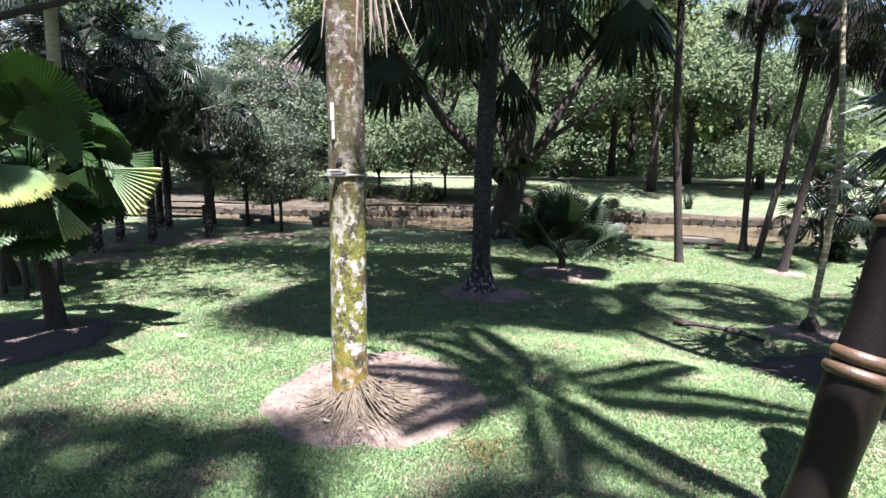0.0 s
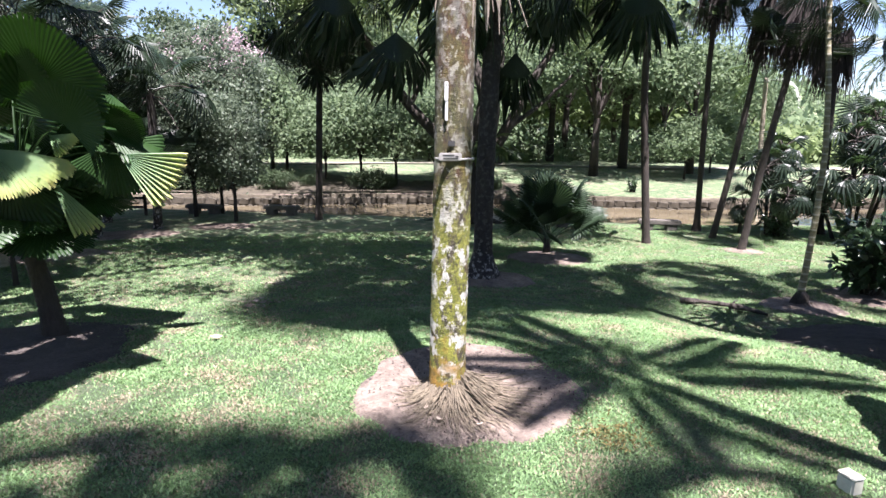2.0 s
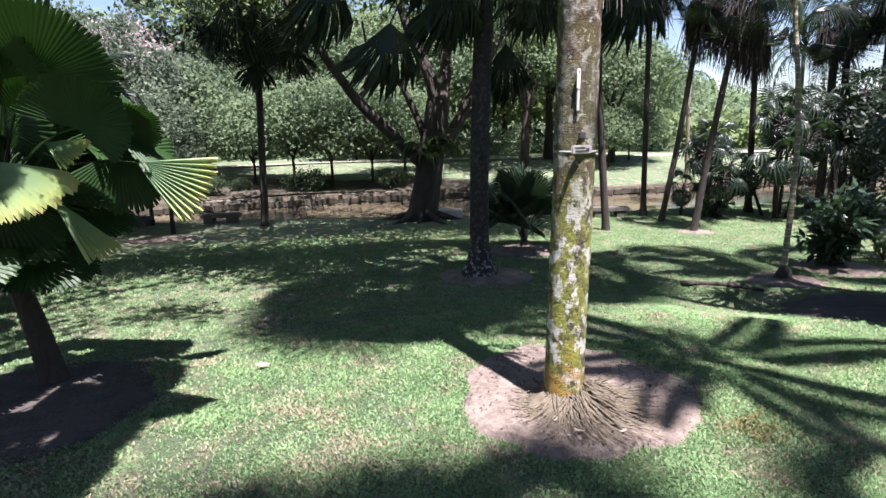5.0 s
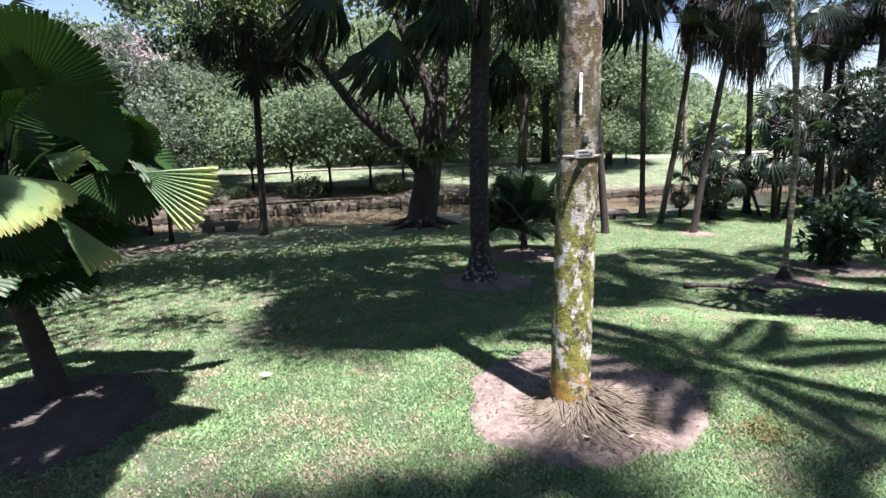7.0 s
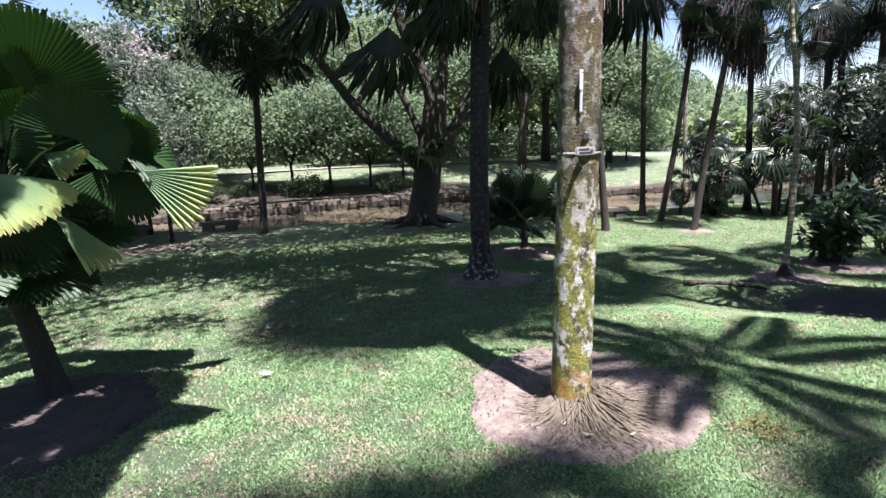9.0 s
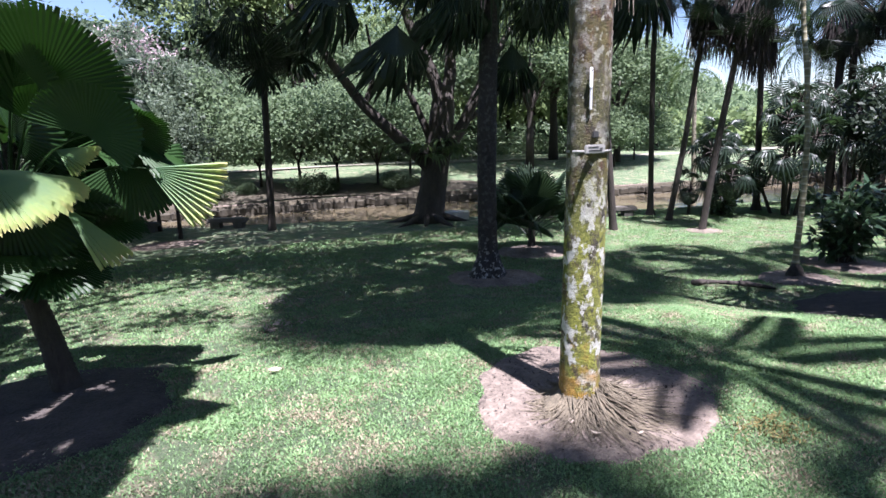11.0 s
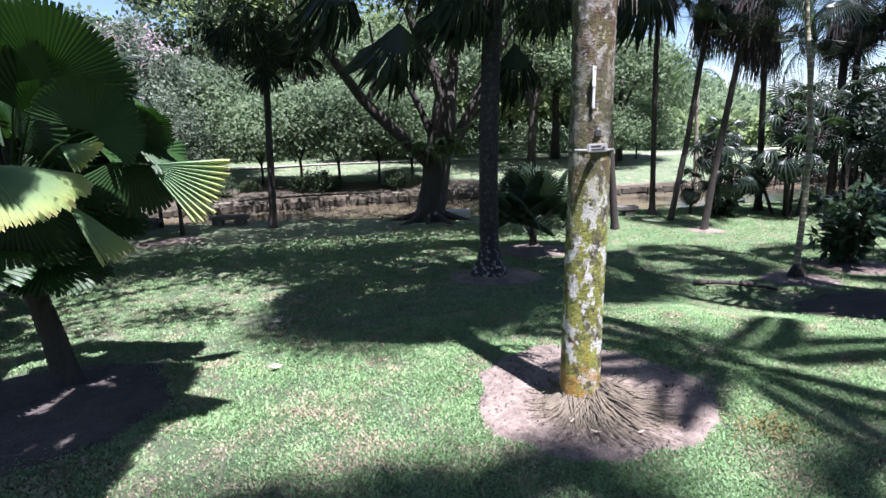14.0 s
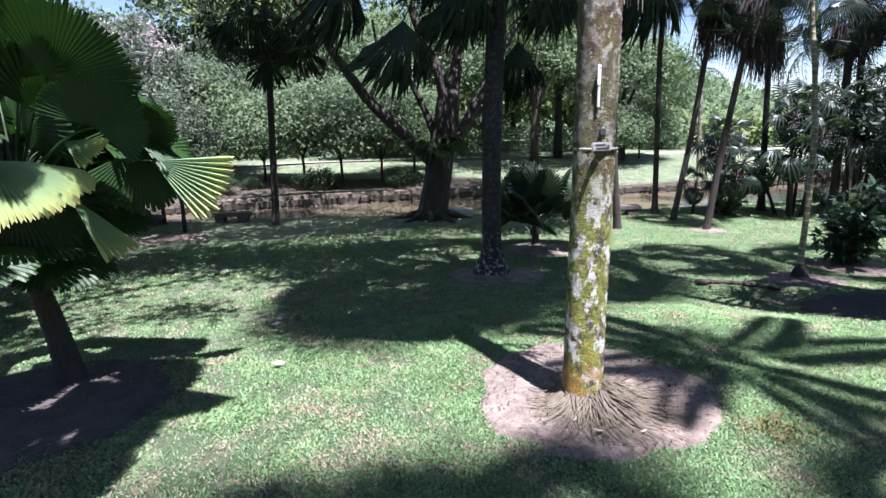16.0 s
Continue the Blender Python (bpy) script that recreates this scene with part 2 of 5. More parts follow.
# Darker copy of the tree leaf: the thicket's shade is put into it.
THICKET = leaf_mat("shaded_thicket_leaf", (0.010, 0.019, 0.012), (0.034, 0.05, 0.03), 0.5, 0.2, spec=0.3)
TREE_GREY = leaf_mat("grey_green_leaf", (0.045, 0.068, 0.046), (0.12, 0.155, 0.10), 0.55, 0.3, spec=0.3)
PINK = leaf_mat("pink_blossom", (0.24, 0.19, 0.19), (0.52, 0.42, 0.43), 0.6, 0.3, (0.55, 0.44, 0.46))
GRASS = leaf_mat("grass_blade", (0.032, 0.08, 0.03), (0.25, 0.395, 0.172), 0.55, 0.3, (0.26, 0.43, 0.14), spec=0.25)
STRAW = leaf_mat("dry_grass_blade", (0.12, 0.105, 0.07), (0.40, 0.355, 0.24), 0.75, 0.15, (0.5, 0.42, 0.26), spec=0.15)


def water_build(nt, n, l, p):
    l.new(ramp(nt, noise_node(nt, 0.35, 3), ((0.3, (0.095, 0.08, 0.05)), (0.7, (0.145, 0.12, 0.076)))), p.inputs["Base Color"])
    p.inputs["Roughness"].default_value = 0.09
    bump(nt, p, noise_node(nt, 3.5, 3, 0.5, "Object", (1, 2.5, 1)), 0.12, 0.05)


WATER = material("muddy_water", water_build)


# ---- mesh helpers ----
def mesh_data(name, verts, faces, mats, smooth=False, index=None):
    me = bpy.data.meshes.new(name)
    verts = np.asarray(verts, dtype=np.float32).reshape(-1, 3)
    if isinstance(faces, np.ndarray) and faces.ndim == 2:
        n, k = faces.shape
        me.vertices.add(len(verts))
        me.vertices.foreach_set("co", verts.ravel())
        me.loops.add(n * k)
        me.loops.foreach_set("vertex_index", faces.astype(np.int32).ravel())
        me.polygons.add(n)
        me.polygons.foreach_set("loop_start", np.arange(0, n * k, k, dtype=np.int32))
        me.update(calc_edges=True)
    else:
        me.from_pydata(verts.tolist(), [], faces)
    for m in mats if isinstance(mats, (list, tuple)) else [mats]:
        me.materials.append(m)
    if index is not None:
        me.polygons.foreach_set("material_index", np.asarray(index, dtype=np.int32))
    if smooth:
        me.polygons.foreach_set("use_smooth", np.ones(len(me.polygons), dtype=bool))
    me.update()
    return me


def part(name, data, parent=None, label="", m=None):
    ob = new(name, data)
    if parent is not None:
        ob.parent = parent
    if m is not None:
        ob.matrix_basis = m
    return tagged(ob, label)


def thing(name, x, y, z, label, category, group="", kind="", turn=0.0):
    ob = new(name)
    ob.empty_display_size = 0.1
    ob.matrix_basis = pose(x, y, z, 0, 0, turn)
    return tagged(ob, label, category, group, kind)


def join(*pieces):
    """Several (verts, faces) lists as one."""
    vs, fs, k = [], [], 0
    for v, f in pieces:
        v = np.asarray(v, dtype=float).reshape(-1, 3)
        vs.append(v)
        fs += [[i + k for i in q] for q in f]
        k += len(v)
    return np.concatenate(vs), fs


def tube(points, radii, n=10, wob=0.0, seed=1, cap=True):
    pts = np.asarray(points, float)
    rad = np.broadcast_to(np.asarray(radii, float), (len(pts),))
    rng = np.random.RandomState(seed)
    tan = np.gradient(pts, axis=0)
    tan /= np.linalg.norm(tan, axis=1)[:, None] + 1e-9
    ref = np.array([1.0, 0, 0]) if abs(tan[0][2]) > 0.5 else np.array([0, 0, 1.0])
    a = np.linspace(0, 2 * np.pi, n, endpoint=False)
    bend = 1 + wob * rng.randn(n) * 0.6
    vs = []
    for p, t, r in zip(pts, tan, rad):
        u = np.cross(t, ref)
        u /= np.linalg.norm(u) + 1e-9
        v = np.cross(t, u)
        rr = r * (bend + wob * rng.randn(n) * 0.5)
        vs.append(p + (np.cos(a) * rr)[:, None] * u + (np.sin(a) * rr)[:, None] * v)
    fs = []
    for i in range(len(pts) - 1):
        for j in range(n):
            k = (j + 1) % n
            fs.append([i * n + j, i * n + k, (i + 1) * n + k, (i + 1) * n + j])
    if cap:
        fs.append(list(range(n))[::-1])
        fs.append([(len(pts) - 1) * n + j for j in range(n)])
    return np.concatenate(vs), fs


def curve(a, b, bow=(0, 0, 0), n=8):
    """Points from a to b, bowed out by a vector in the middle."""
    a, b, bow = np.array(a, float), np.array(b, float), np.array(bow, float)
    s = np.linspace(0, 1, n)[:, None]
    return a + (b - a) * s + bow * (4 * s * (1 - s))


def box(cx, cy, cz, sx, sy, sz, bev=0.01):
    bm = bmesh.new()
    bmesh.ops.create_cube(bm, size=1)
    bmesh.ops.scale(bm, vec=(sx, sy, sz), verts=bm.verts)
    bmesh.ops.bevel(bm, geom=bm.edges[:], offset=bev, segments=2, affect="EDGES")
    bmesh.ops.translate(bm, vec=(cx, cy, cz), verts=bm.verts)
    bm.verts.index_update()
    v = [tuple(q.co) for q in bm.verts]
    f = [[q.index for q in p.verts] for p in bm.faces]
    bm.free()
    return np.array(v), f


def leaves(points, length, width, rng, up=0.5, out=None):
    """A small rhombic leaf at each point: verts and quads."""
    n = len(points)
    d = rng.randn(n, 3)
    d[:, 2] -= 0.35
    if out is not None:
        d += out * 0.9
    d /= np.linalg.norm(d, axis=1)[:, None]
    nz = rng.randn(n, 3)
    nz[:, 2] += up * 3
    s = np.cross(d, nz)
    s /= np.linalg.norm(s, axis=1)[:, None] + 1e-9
    k = (0.7 + 0.6 * rng.rand(n))[:, None]
    L, W = d * length * k, s * width * k * 0.5
    v = np.stack([points, points + L * 0.45 + W, points + L, points + L * 0.45 - W], 1).reshape(-1, 3)
    return v, np.arange(4 * n).reshape(n, 4)


def clumps(centre, radii, n, rng, low=-0.6):
    """Clump centres in the outer part of an ellipsoid, uneven."""
    d = rng.randn(n * 3, 3)
    d /= np.linalg.norm(d, axis=1)[:, None]
    d = d[d[:, 2] > low][:n]
    r = 0.45 + 0.6 * rng.rand(len(d)) ** 0.6
    return np.asarray(centre) + d * r[:, None] * np.asarray(radii)


def ground_z(x, y):
    s = y + 0.6 * np.maximum(x - 1, 0)
    f = lambda u: np.clip(u, 0, 1) ** 2 * (3 - 2 * np.clip(u, 0, 1))
    dip = 0.17 * np.exp(-((x - 5.3) / 1.7) ** 2 - ((y - 8.1) / 1.3) ** 2) - 0.07 * np.exp(-((x - 3.1) / 0.9) ** 2 - ((y - 7.9) / 0.9) ** 2)
    return -0.60 * f((s - 7.0) / 7.0) - 0.25 * f((s - 13) / 9.0) - dip


def gz(x, y):
    return float(ground_z(np.float64(x), np.float64(y)))


NEAR = (np.array([-150, -12, -5, 1.1, 7, 12, 15, 20, 40, 250.0]), np.array([70, 29.0, 26.0, 23.6, 21.3, 19.6, 18.6, 17.8, 15, -8.0]))
FOOT = (np.array([-150, -12, -4, 3, 9, 16, 23, 40, 250.0]), np.array([82, 30.6, 28.5, 28, 27, 24, 22.7, 20.8, 2.0]))


def near_y(x):
    return np.interp(x, *NEAR)


def foot_y(x):
    return np.interp(x, *FOOT)


def far_z(x, d):
    """Height of the lawn across the river, d metres behind its wall."""
    return -0.52 + 0.85 * np.clip(d / 11, 0, 1) ** 1.1 + 0.0 * x


# ---- ground: one sheet, with the river's bed cut into it ----
xs = np.concatenate([np.linspace(-220, -30, 20), np.linspace(-28, 45, 160), np.linspace(50, 420, 26)])
rows_y, rows_z = [], []
rng = np.random.RandomState(4)
for s in np.concatenate([np.linspace(0, 0.55, 12), np.linspace(0.57, 1, 110)]):
    y = -60 + (near_y(xs) + 60) * s
    rows_y.append(y)
    rows_z.append(ground_z(xs, y) + 0.018 * np.sin(xs * 1.7 + y * 0.9) * np.sin(y * 1.3 - xs * 0.4))
for dy, z in ((0.06, -0.95), (0.16, -1.2), (0.5, -1.35)):
    rows_y.append(near_y(xs) + dy)
    rows_z.append(np.full(len(xs), z))
for dy, z in ((-0.2, -1.38), (0.35, -1.36)):
    rows_y.append(foot_y(xs) + dy)
    rows_z.append(np.full(len(xs), z))
for d in (0.40, 1.2, 2.5, 4, 6, 8, 10, 12, 16, 22, 30, 45, 70, 110, 180, 320, 600, 1500, 4000):
    rows_y.append(foot_y(xs) + d)
    rows_z.append(far_z(xs, np.full(len(xs), d)) + (0.05 * np.sin(xs * 0.6 + d) if 1 < d < 100 else 0))
gv = np.stack([np.tile(xs, len(rows_y)), np.concatenate(rows_y), np.concatenate(rows_z)], 1)
nx, ny = len(xs), len(rows_y)
gi = np.arange(nx * ny).reshape(ny, nx)
gf = np.stack([gi[:-1, :-1], gi[:-1, 1:], gi[1:, 1:], gi[1:, :-1]], -1).reshape(-1, 4)
mi = np.zeros((ny - 1, nx - 1), int)
mi[122:127] = 1
ground = part("ground", mesh_data("ground", gv, gf, [LAWN, SOIL], True, mi.ravel()))
tagged(ground, "sunlit short green lawn sloping to a muddy river", "lawn", kind="structure")

wx = np.linspace(-60, 120, 90)
wv = np.concatenate([np.stack([wx, near_y(wx) - 0.1 + 0.2, np.full(90, -0.99)], 1), np.stack([wx, foot_y(wx) + 0.2, np.full(90, -0.99)], 1)])
wf = np.stack([np.arange(89), np.arange(1, 90), np.arange(91, 180), np.arange(90, 179)], 1)
tagged(part("water", mesh_data("water", wv, wf, WATER)), "still brown muddy river water", "water", kind="structure")

# ---- palm leaves ----
def fan(R, n, spread, split, pleat, droop, tipdrop, rng, blunt=0.0, slit=0.0):
    """A pleated fan blade: hub at the origin, its middle along +y."""
    vs, fs = [], []
    da = radians(spread) / n

    def put(r, a, lift):
        f = r / R
        vs.append((r * math.sin(a), r * math.cos(a), lift - droop * R * f * f * (0.6 + 0.4 * abs(a)) - (tipdrop * R * max(0, f - split) ** 1.5 * 2)))
        return len(vs) - 1
    for i in range(n):
        a = -radians(spread) / 2 + (i + 0.5) * da
        Ri = R * (0.86 + 0.14 * math.cos(a * 0.6)) * (0.94 + 0.1 * rng.rand())
        hub = put(0.0, 0, 0)
        g = []
        for fr, wd in ((0.4, 1.0 - slit * 0.6), (split, 1.0 - slit), ((1 + split) / 2, (0.62 + 0.38 * blunt) * (1 - slit))):
            r = Ri * fr
            g.append((put(r, a - da / 2 * wd, 0), put(r, a, pleat * r * da), put(r, a + da / 2 * wd, 0)))
        if blunt:
            e = (put(Ri, a - da * 0.33, 0), put(Ri * 0.99, a, pleat * Ri * da * 0.5), put(Ri, a + da * 0.33, 0))
        else:
            t = put(Ri * (0.95 + 0.1 * rng.rand()), a + da * rng.randn() * 0.25, -0.06 * R * rng.rand())
        fs += [[hub, g[0][1], g[0][0]], [hub, g[0][2], g[0][1]]]
        for q, w in ((0, 1), (1, 2)):
            fs += [[g[q][0], g[q][1], g[w][1], g[w][0]], [g[q][1], g[q][2], g[w][2], g[w][1]]]
        if blunt:
            fs += [[g[2][0], g[2][1], e[1], e[0]], [g[2][1], g[2][2], e[2], e[1]]]
        else:
            fs += [[g[2][0], g[2][1], t], [g[2][1], g[2][2], t]]
    return np.array(vs), fs


def turned(v, m):
    v = np.asarray(v, float)
    a = np.array(m)
    return v @ a[:3, :3].T + a[:3, 3]


def fan_frond(name, petiole, R, n, spread, split, pitch, droop, tipdrop, seed, mat=None, stalk=None, sag=0.15):
    rng = np.random.RandomState(seed)
    st = curve((0, 0, 0), (0, petiole, -sag * petiole), (0, 0, 0.12 * petiole), 5)
    tv, tf = tube(st, np.linspace(0.022, 0.012, 5), 5)
    bv, bf = fan(R, n, spread, split, 0.35, droop, tipdrop, rng)
    bv = turned(bv, pose(0, petiole, -sag * petiole, pitch))
    v, f = join((tv, tf), (bv, bf))
    return mesh_data(name, v, f, [mat or FAN, stalk or GREY_BARK], False, [1] * len(tf) + [0] * len(bf))


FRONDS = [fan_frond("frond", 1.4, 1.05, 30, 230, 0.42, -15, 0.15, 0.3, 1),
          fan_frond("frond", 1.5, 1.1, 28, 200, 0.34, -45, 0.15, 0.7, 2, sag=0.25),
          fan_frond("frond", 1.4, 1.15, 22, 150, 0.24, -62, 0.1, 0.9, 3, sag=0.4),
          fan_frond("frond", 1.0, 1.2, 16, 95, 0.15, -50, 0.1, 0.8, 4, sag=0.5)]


def feather_mesh(L, n, droop, leaflet, seed, mat, wide=0.018):
    """An arching feather frond along +y."""
    rng = np.random.RandomState(seed)
    s = np.linspace(0, 1, 14)
    pts = np.stack([0.04 * L * np.sin(3 * s) * rng.randn(), L * (s - 0.25 * droop * s ** 3), L * (0.25 * s - droop * 0.8 * s ** 2.2)], 1)
    tv, tf = tube(pts, np.linspace(0.025, 0.004, 14), 5)
    vs, fs = [], []
    for i in range(n):
        u = 0.16 + 0.84 * i / (n - 1)
        p = np.array([np.interp(u, s, pts[:, k]) for k in range(3)])
        for side in (-1, 1):
            l = leaflet * (0.55 + 0.6 * math.sin(math.pi * min(1, u * 0.9 + 0.1))) * (0.85 + 0.3 * rng.rand())
            d = np.array([side * 0.8, 0.55, 0.1 + 0.15 * rng.randn()])
            d /= np.linalg.norm(d)
            m = p + d * l * 0.5 + np.array([0, 0, 0.02])
            e = p + d * l + np.array([0, 0, -0.45 * l])
            w = np.array([0, wide, 0.006 * side])
            k = len(vs)
            vs += [p, m + w, e, m - w]
            fs.append([k, k + 1, k + 2, k + 3])
    v, f = join((tv, tf), (np.array(vs), fs))
    return mesh_data("feather_frond", v, f, mat)


FEATHERS = [feather_mesh(1.9, 34, 0.35, 0.5, 11, FEATHER), feather_mesh(2.0, 34, 0.75, 0.5, 12, FEATHER), feather_mesh(1.8, 30, 1.1, 0.45, 13, FEATHER)]


def palm_trunk(pts, r0, r1, mat, n=14, rings=0.09, flare=1.35, seed=0, swell=0.02):
    """A ringed trunk through pts, in the thing's own space."""
    pts = np.asarray(pts, float)
    seg = np.r_[0, np.cumsum(np.linalg.norm(np.diff(pts, axis=0), axis=1))]
    k = max(12, int(seg[-1] / rings * 2))
    s = np.linspace(0, seg[-1], k)
    q = np.stack([np.interp(s, seg, pts[:, i]) for i in range(3)], 1)
    if len(pts) > 2:
        for _ in range(20):
            q[1:-1] = (q[:-2] + q[1:-1] * 2 + q[2:]) / 4
    f = s / seg[-1]
    r = r0 + (r1 - r0) * f
    r = r * (1 + (flare - 1) * np.exp(-s / 0.22))
    r = r * (1 + swell * np.where(np.arange(k) % 2 == 0, 1, -1) * (0.5 + 0.5 * np.random.RandomState(seed).rand(k)))
    v, fc = tube(q, r, n, 0.02, seed)
    return mesh_data("trunk", v, fc, mat, True)


def crown(parent, at, meshes, n, lo, hi, size, seed, part_name="frond", label="", bias=None):
    """Fronds round a crown point: the young ones upright, the old hanging."""
    rng = np.random.RandomState(seed)
    for i in range(n):
        u = (i + 0.5) / n
        az = i * 137.5 + rng.randn() * 12
        el = hi + (lo - hi) * u + rng.randn() * 5
        k = min(len(meshes) - 1, int(u * len(meshes) * 0.999 + rng.rand() * 0.6))
        sc = size * (0.85 + 0.3 * rng.rand())
        m = pose(at[0], at[1], at[2] - 0.25 * u, 0, 0, az) @ pose(0, 0, 0, el, rng.randn() * 8, 0) @ Matrix.Diagonal((sc, sc, sc, 1))
        part(part_name, meshes[k], parent, label, m)


def fan_palm(x, y, top, r0, r1, mat, nf, size, seed, label, lo=-60, hi=75, mid=None, group="fan palms on the lawn", name="fan_palm", meshes=None, flare=1.35, rings=0.09, swell=0.02, sink=0.05):
    z = gz(x, y)
    p = thing(name, x, y, z, label, "palm", group)
    t = np.array(top, float) - (x, y, z)
    pts = [(0, 0, -sink)] + ([tuple(np.array(q, float) - (x, y, z)) for q in mid] if mid else []) + [tuple(t)]
    part("trunk", palm_trunk(pts, r0, r1, mat, 16, rings, flare, seed, swell), p)
    if nf:
        crown(p, t, meshes or FRONDS, nf, lo, hi, size, seed)
    return p


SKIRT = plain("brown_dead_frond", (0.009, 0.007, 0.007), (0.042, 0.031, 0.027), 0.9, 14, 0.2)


def skirt(parent, top, n, r, length, seed):
    """Old dry fronds that hang about the stem under a crown."""
    rng = np.random.RandomState(seed)
    base = np.array(parent.matrix_basis.translation)
    t = np.array(top, float) - base
    for i in range(n):
        a = i * 2.4 + rng.rand()
        hub = t + (r * math.cos(a), r * math.sin(a), -0.1 - 0.35 * rng.rand())
        strips = [tube(curve(t, hub, (0, 0, 0.12), 4), (0.016, 0.014, 0.012, 0.01), 4, cap=False)]
        for k in range(20):
            e = hub + (0.17 * rng.randn() + 0.1 * math.cos(a), 0.17 * rng.randn() + 0.1 * math.sin(a), -length * (0.6 + 0.5 * rng.rand()))
            strips.append(tube(curve(hub, e, (0.08 * rng.randn(), 0.08 * rng.randn(), 0.05), 5), np.array([0.006, 0.017, 0.02, 0.014, 0.003]), 3, cap=False))
        v, f = join(*strips)
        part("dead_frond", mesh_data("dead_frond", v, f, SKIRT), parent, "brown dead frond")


def soil_mound(x, y, R, h, seed, label, squash=1.0, mat=None):
    """A low, ragged round of bare soil about a stem."""
    rng = np.random.RandomState(seed)
    n, rings = 56, 9
    ph = rng.rand(6) * 6.28
    vs, fs = [], []
    for i in range(rings + 1):
        f = i / rings
        for j in range(n):
            a = 2 * math.pi * j / n
            rr = R * f * (1 + f * f * (0.05 * math.sin(3 * a + ph[0]) + 0.035 * math.sin(7 * a + ph[1]) + 0.03 * math.sin(13 * a + ph[2]) + 0.015 * rng.randn()))
            px, py = x + rr * math.cos(a), y + squash * rr * math.sin(a)
            vs.append((px - x, py - y, gz(px, py) - gz(x, y) + 0.022 + h * (1 - f) ** 1.6 * (1 + 0.15 * rng.randn()) - (0.06 if i == rings else 0)))
    for i in range(rings):
        for j in range(n):
            k = (j + 1) % n
            fs.append([i * n + j, i * n + k, (i + 1) * n + k, (i + 1) * n + j])
    ob = part("soil_mound", mesh_data("soil_mound", vs, fs, mat or SOIL, True))
    ob.location = (x, y, gz(x, y))
    return tagged(ob, label, "soil", "soil rounds about the palms")


# ---- the tall mossy palm ----
FPX, FPY = 0.08, 6.22
front = fan_palm(FPX, FPY, (0.9, 6.95, 13.3), 0.172, 0.15, PALM_BARK, 66, 1.4, 21, "tall fan palm with mossy, white-lichened trunk in bare soil",
                 mid=[(0.07, 6.21, 0.45), (0.09, 6.2, 2.3), (0.09, 6.2, 3.7), (0.14, 6.24, 6.5)], rings=0.07, flare=1.12, swell=0.008)
rng = np.random.RandomState(17)
for ox, oy, top, tip, n, lab in ((0.2, -0.1, 4.9, 3.3, 16, "dry grey dead frond hanging by the trunk"), (0.36, 0.02, 5.2, 3.75, 10, "dry grey dead frond hanging by the trunk")):
    strips = []
    for i in range(n):
        e = tip + 0.35 * rng.rand() - FPY * 0
        sx, sy = 0.16 * rng.randn(), 0.08 * rng.randn()
        strips.append(tube(curve((ox * 0.7, oy, top), (ox + sx + 0.05, oy + sy, e), (0.05 * rng.randn(), 0.02, 0.06), 7), np.array([0.006, 0.014, 0.017, 0.015, 0.013, 0.01, 0.003]), 4, cap=False))
    v, f = join(*strips)
    part("dead_frond", mesh_data("dead_frond", v, f, DRY), front, lab)
soil_mound(0.36, 6.42, 1.2, 0.05, 3, "round of bare pale brown soil about the mossy palm")
# a skirt of thin aerial roots that runs down the swollen base
rng = np.random.RandomState(8)
rv = []
for i in range(850):
    a = rng.rand() * 2 * math.pi
    r0, r1 = 0.15 + 0.03 * rng.rand(), 0.28 + 0.36 * rng.rand() ** 1.3 * (1.25 + 0.6 * math.cos(a - 5.6))
    b = a + rng.randn() * 0.45
    h0 = 0.07 + 0.14 * rng.rand() + 0.1 * max(0, math.cos(a + 0.6))
    p0 = np.array((FPX + r0 * math.cos(a), FPY + r0 * math.sin(a), h0))
    p2 = np.array((FPX + 0.08 + r1 * math.cos(b), FPY + r1 * math.sin(b), 0.045))
    rv.append(tube(curve(p0, p2, (0.03 * rng.randn(), 0.03 * rng.randn(), -0.25 * h0), 5), np.linspace(0.0062, 0.003, 5), 4, cap=False))
v, f = join(*rv)
part("root_skirt", mesh_data("root_skirt", v - (FPX, FPY, 0), f, ROOTS), front, "dry brown fibrous roots")
v, f = tube([(0, 0, -0.02), (0, 0, 0.06), (0, 0, 0.12), (0, 0, 0.2)], [0.42, 0.3, 0.22, 0.165], 24, 0.05, 5)
part("root_cone", mesh_data("root_cone", v, f, ROOTS, True), front, "matted root base")
# crumbs, twigs and leaf bits strewn over the bare soil
rng = np.random.RandomState(9)
ca, cr = rng.rand(420) * 6.28, 1.1 * np.sqrt(rng.rand(420))
cx, cy = 0.36 + cr * np.cos(ca), 6.42 + cr * np.sin(ca)
v, f = leaves(np.stack([cx, cy, ground_z(cx, cy) + 0.035 + 0.05 * (1 - cr / 1.2) ** 1.6], 1), 0.035, 0.016, rng, 0.9)
tagged(part("soil_crumbs", mesh_data("soil_crumbs", v, f, SHADE_SOIL_AND_CRUMBS)), "dark crumbs and leaf bits on the bare soil", "litter", kind="stuff")
# label band and card on the trunk
v, f = tube([(0.02, -0.02, 2.28), (0.02, -0.02, 2.3)], [0.178, 0.178], 20)
part("strap", mesh_data("strap", v, f, METAL, True), front, "thin metal strap")
v, f = box(-0.06, -0.19, 2.31, 0.2, 0.02, 0.07, 0.008)
tag = part("tree_label", mesh_data("tree_label", v, f, METAL), front, "small grey metal tree label")
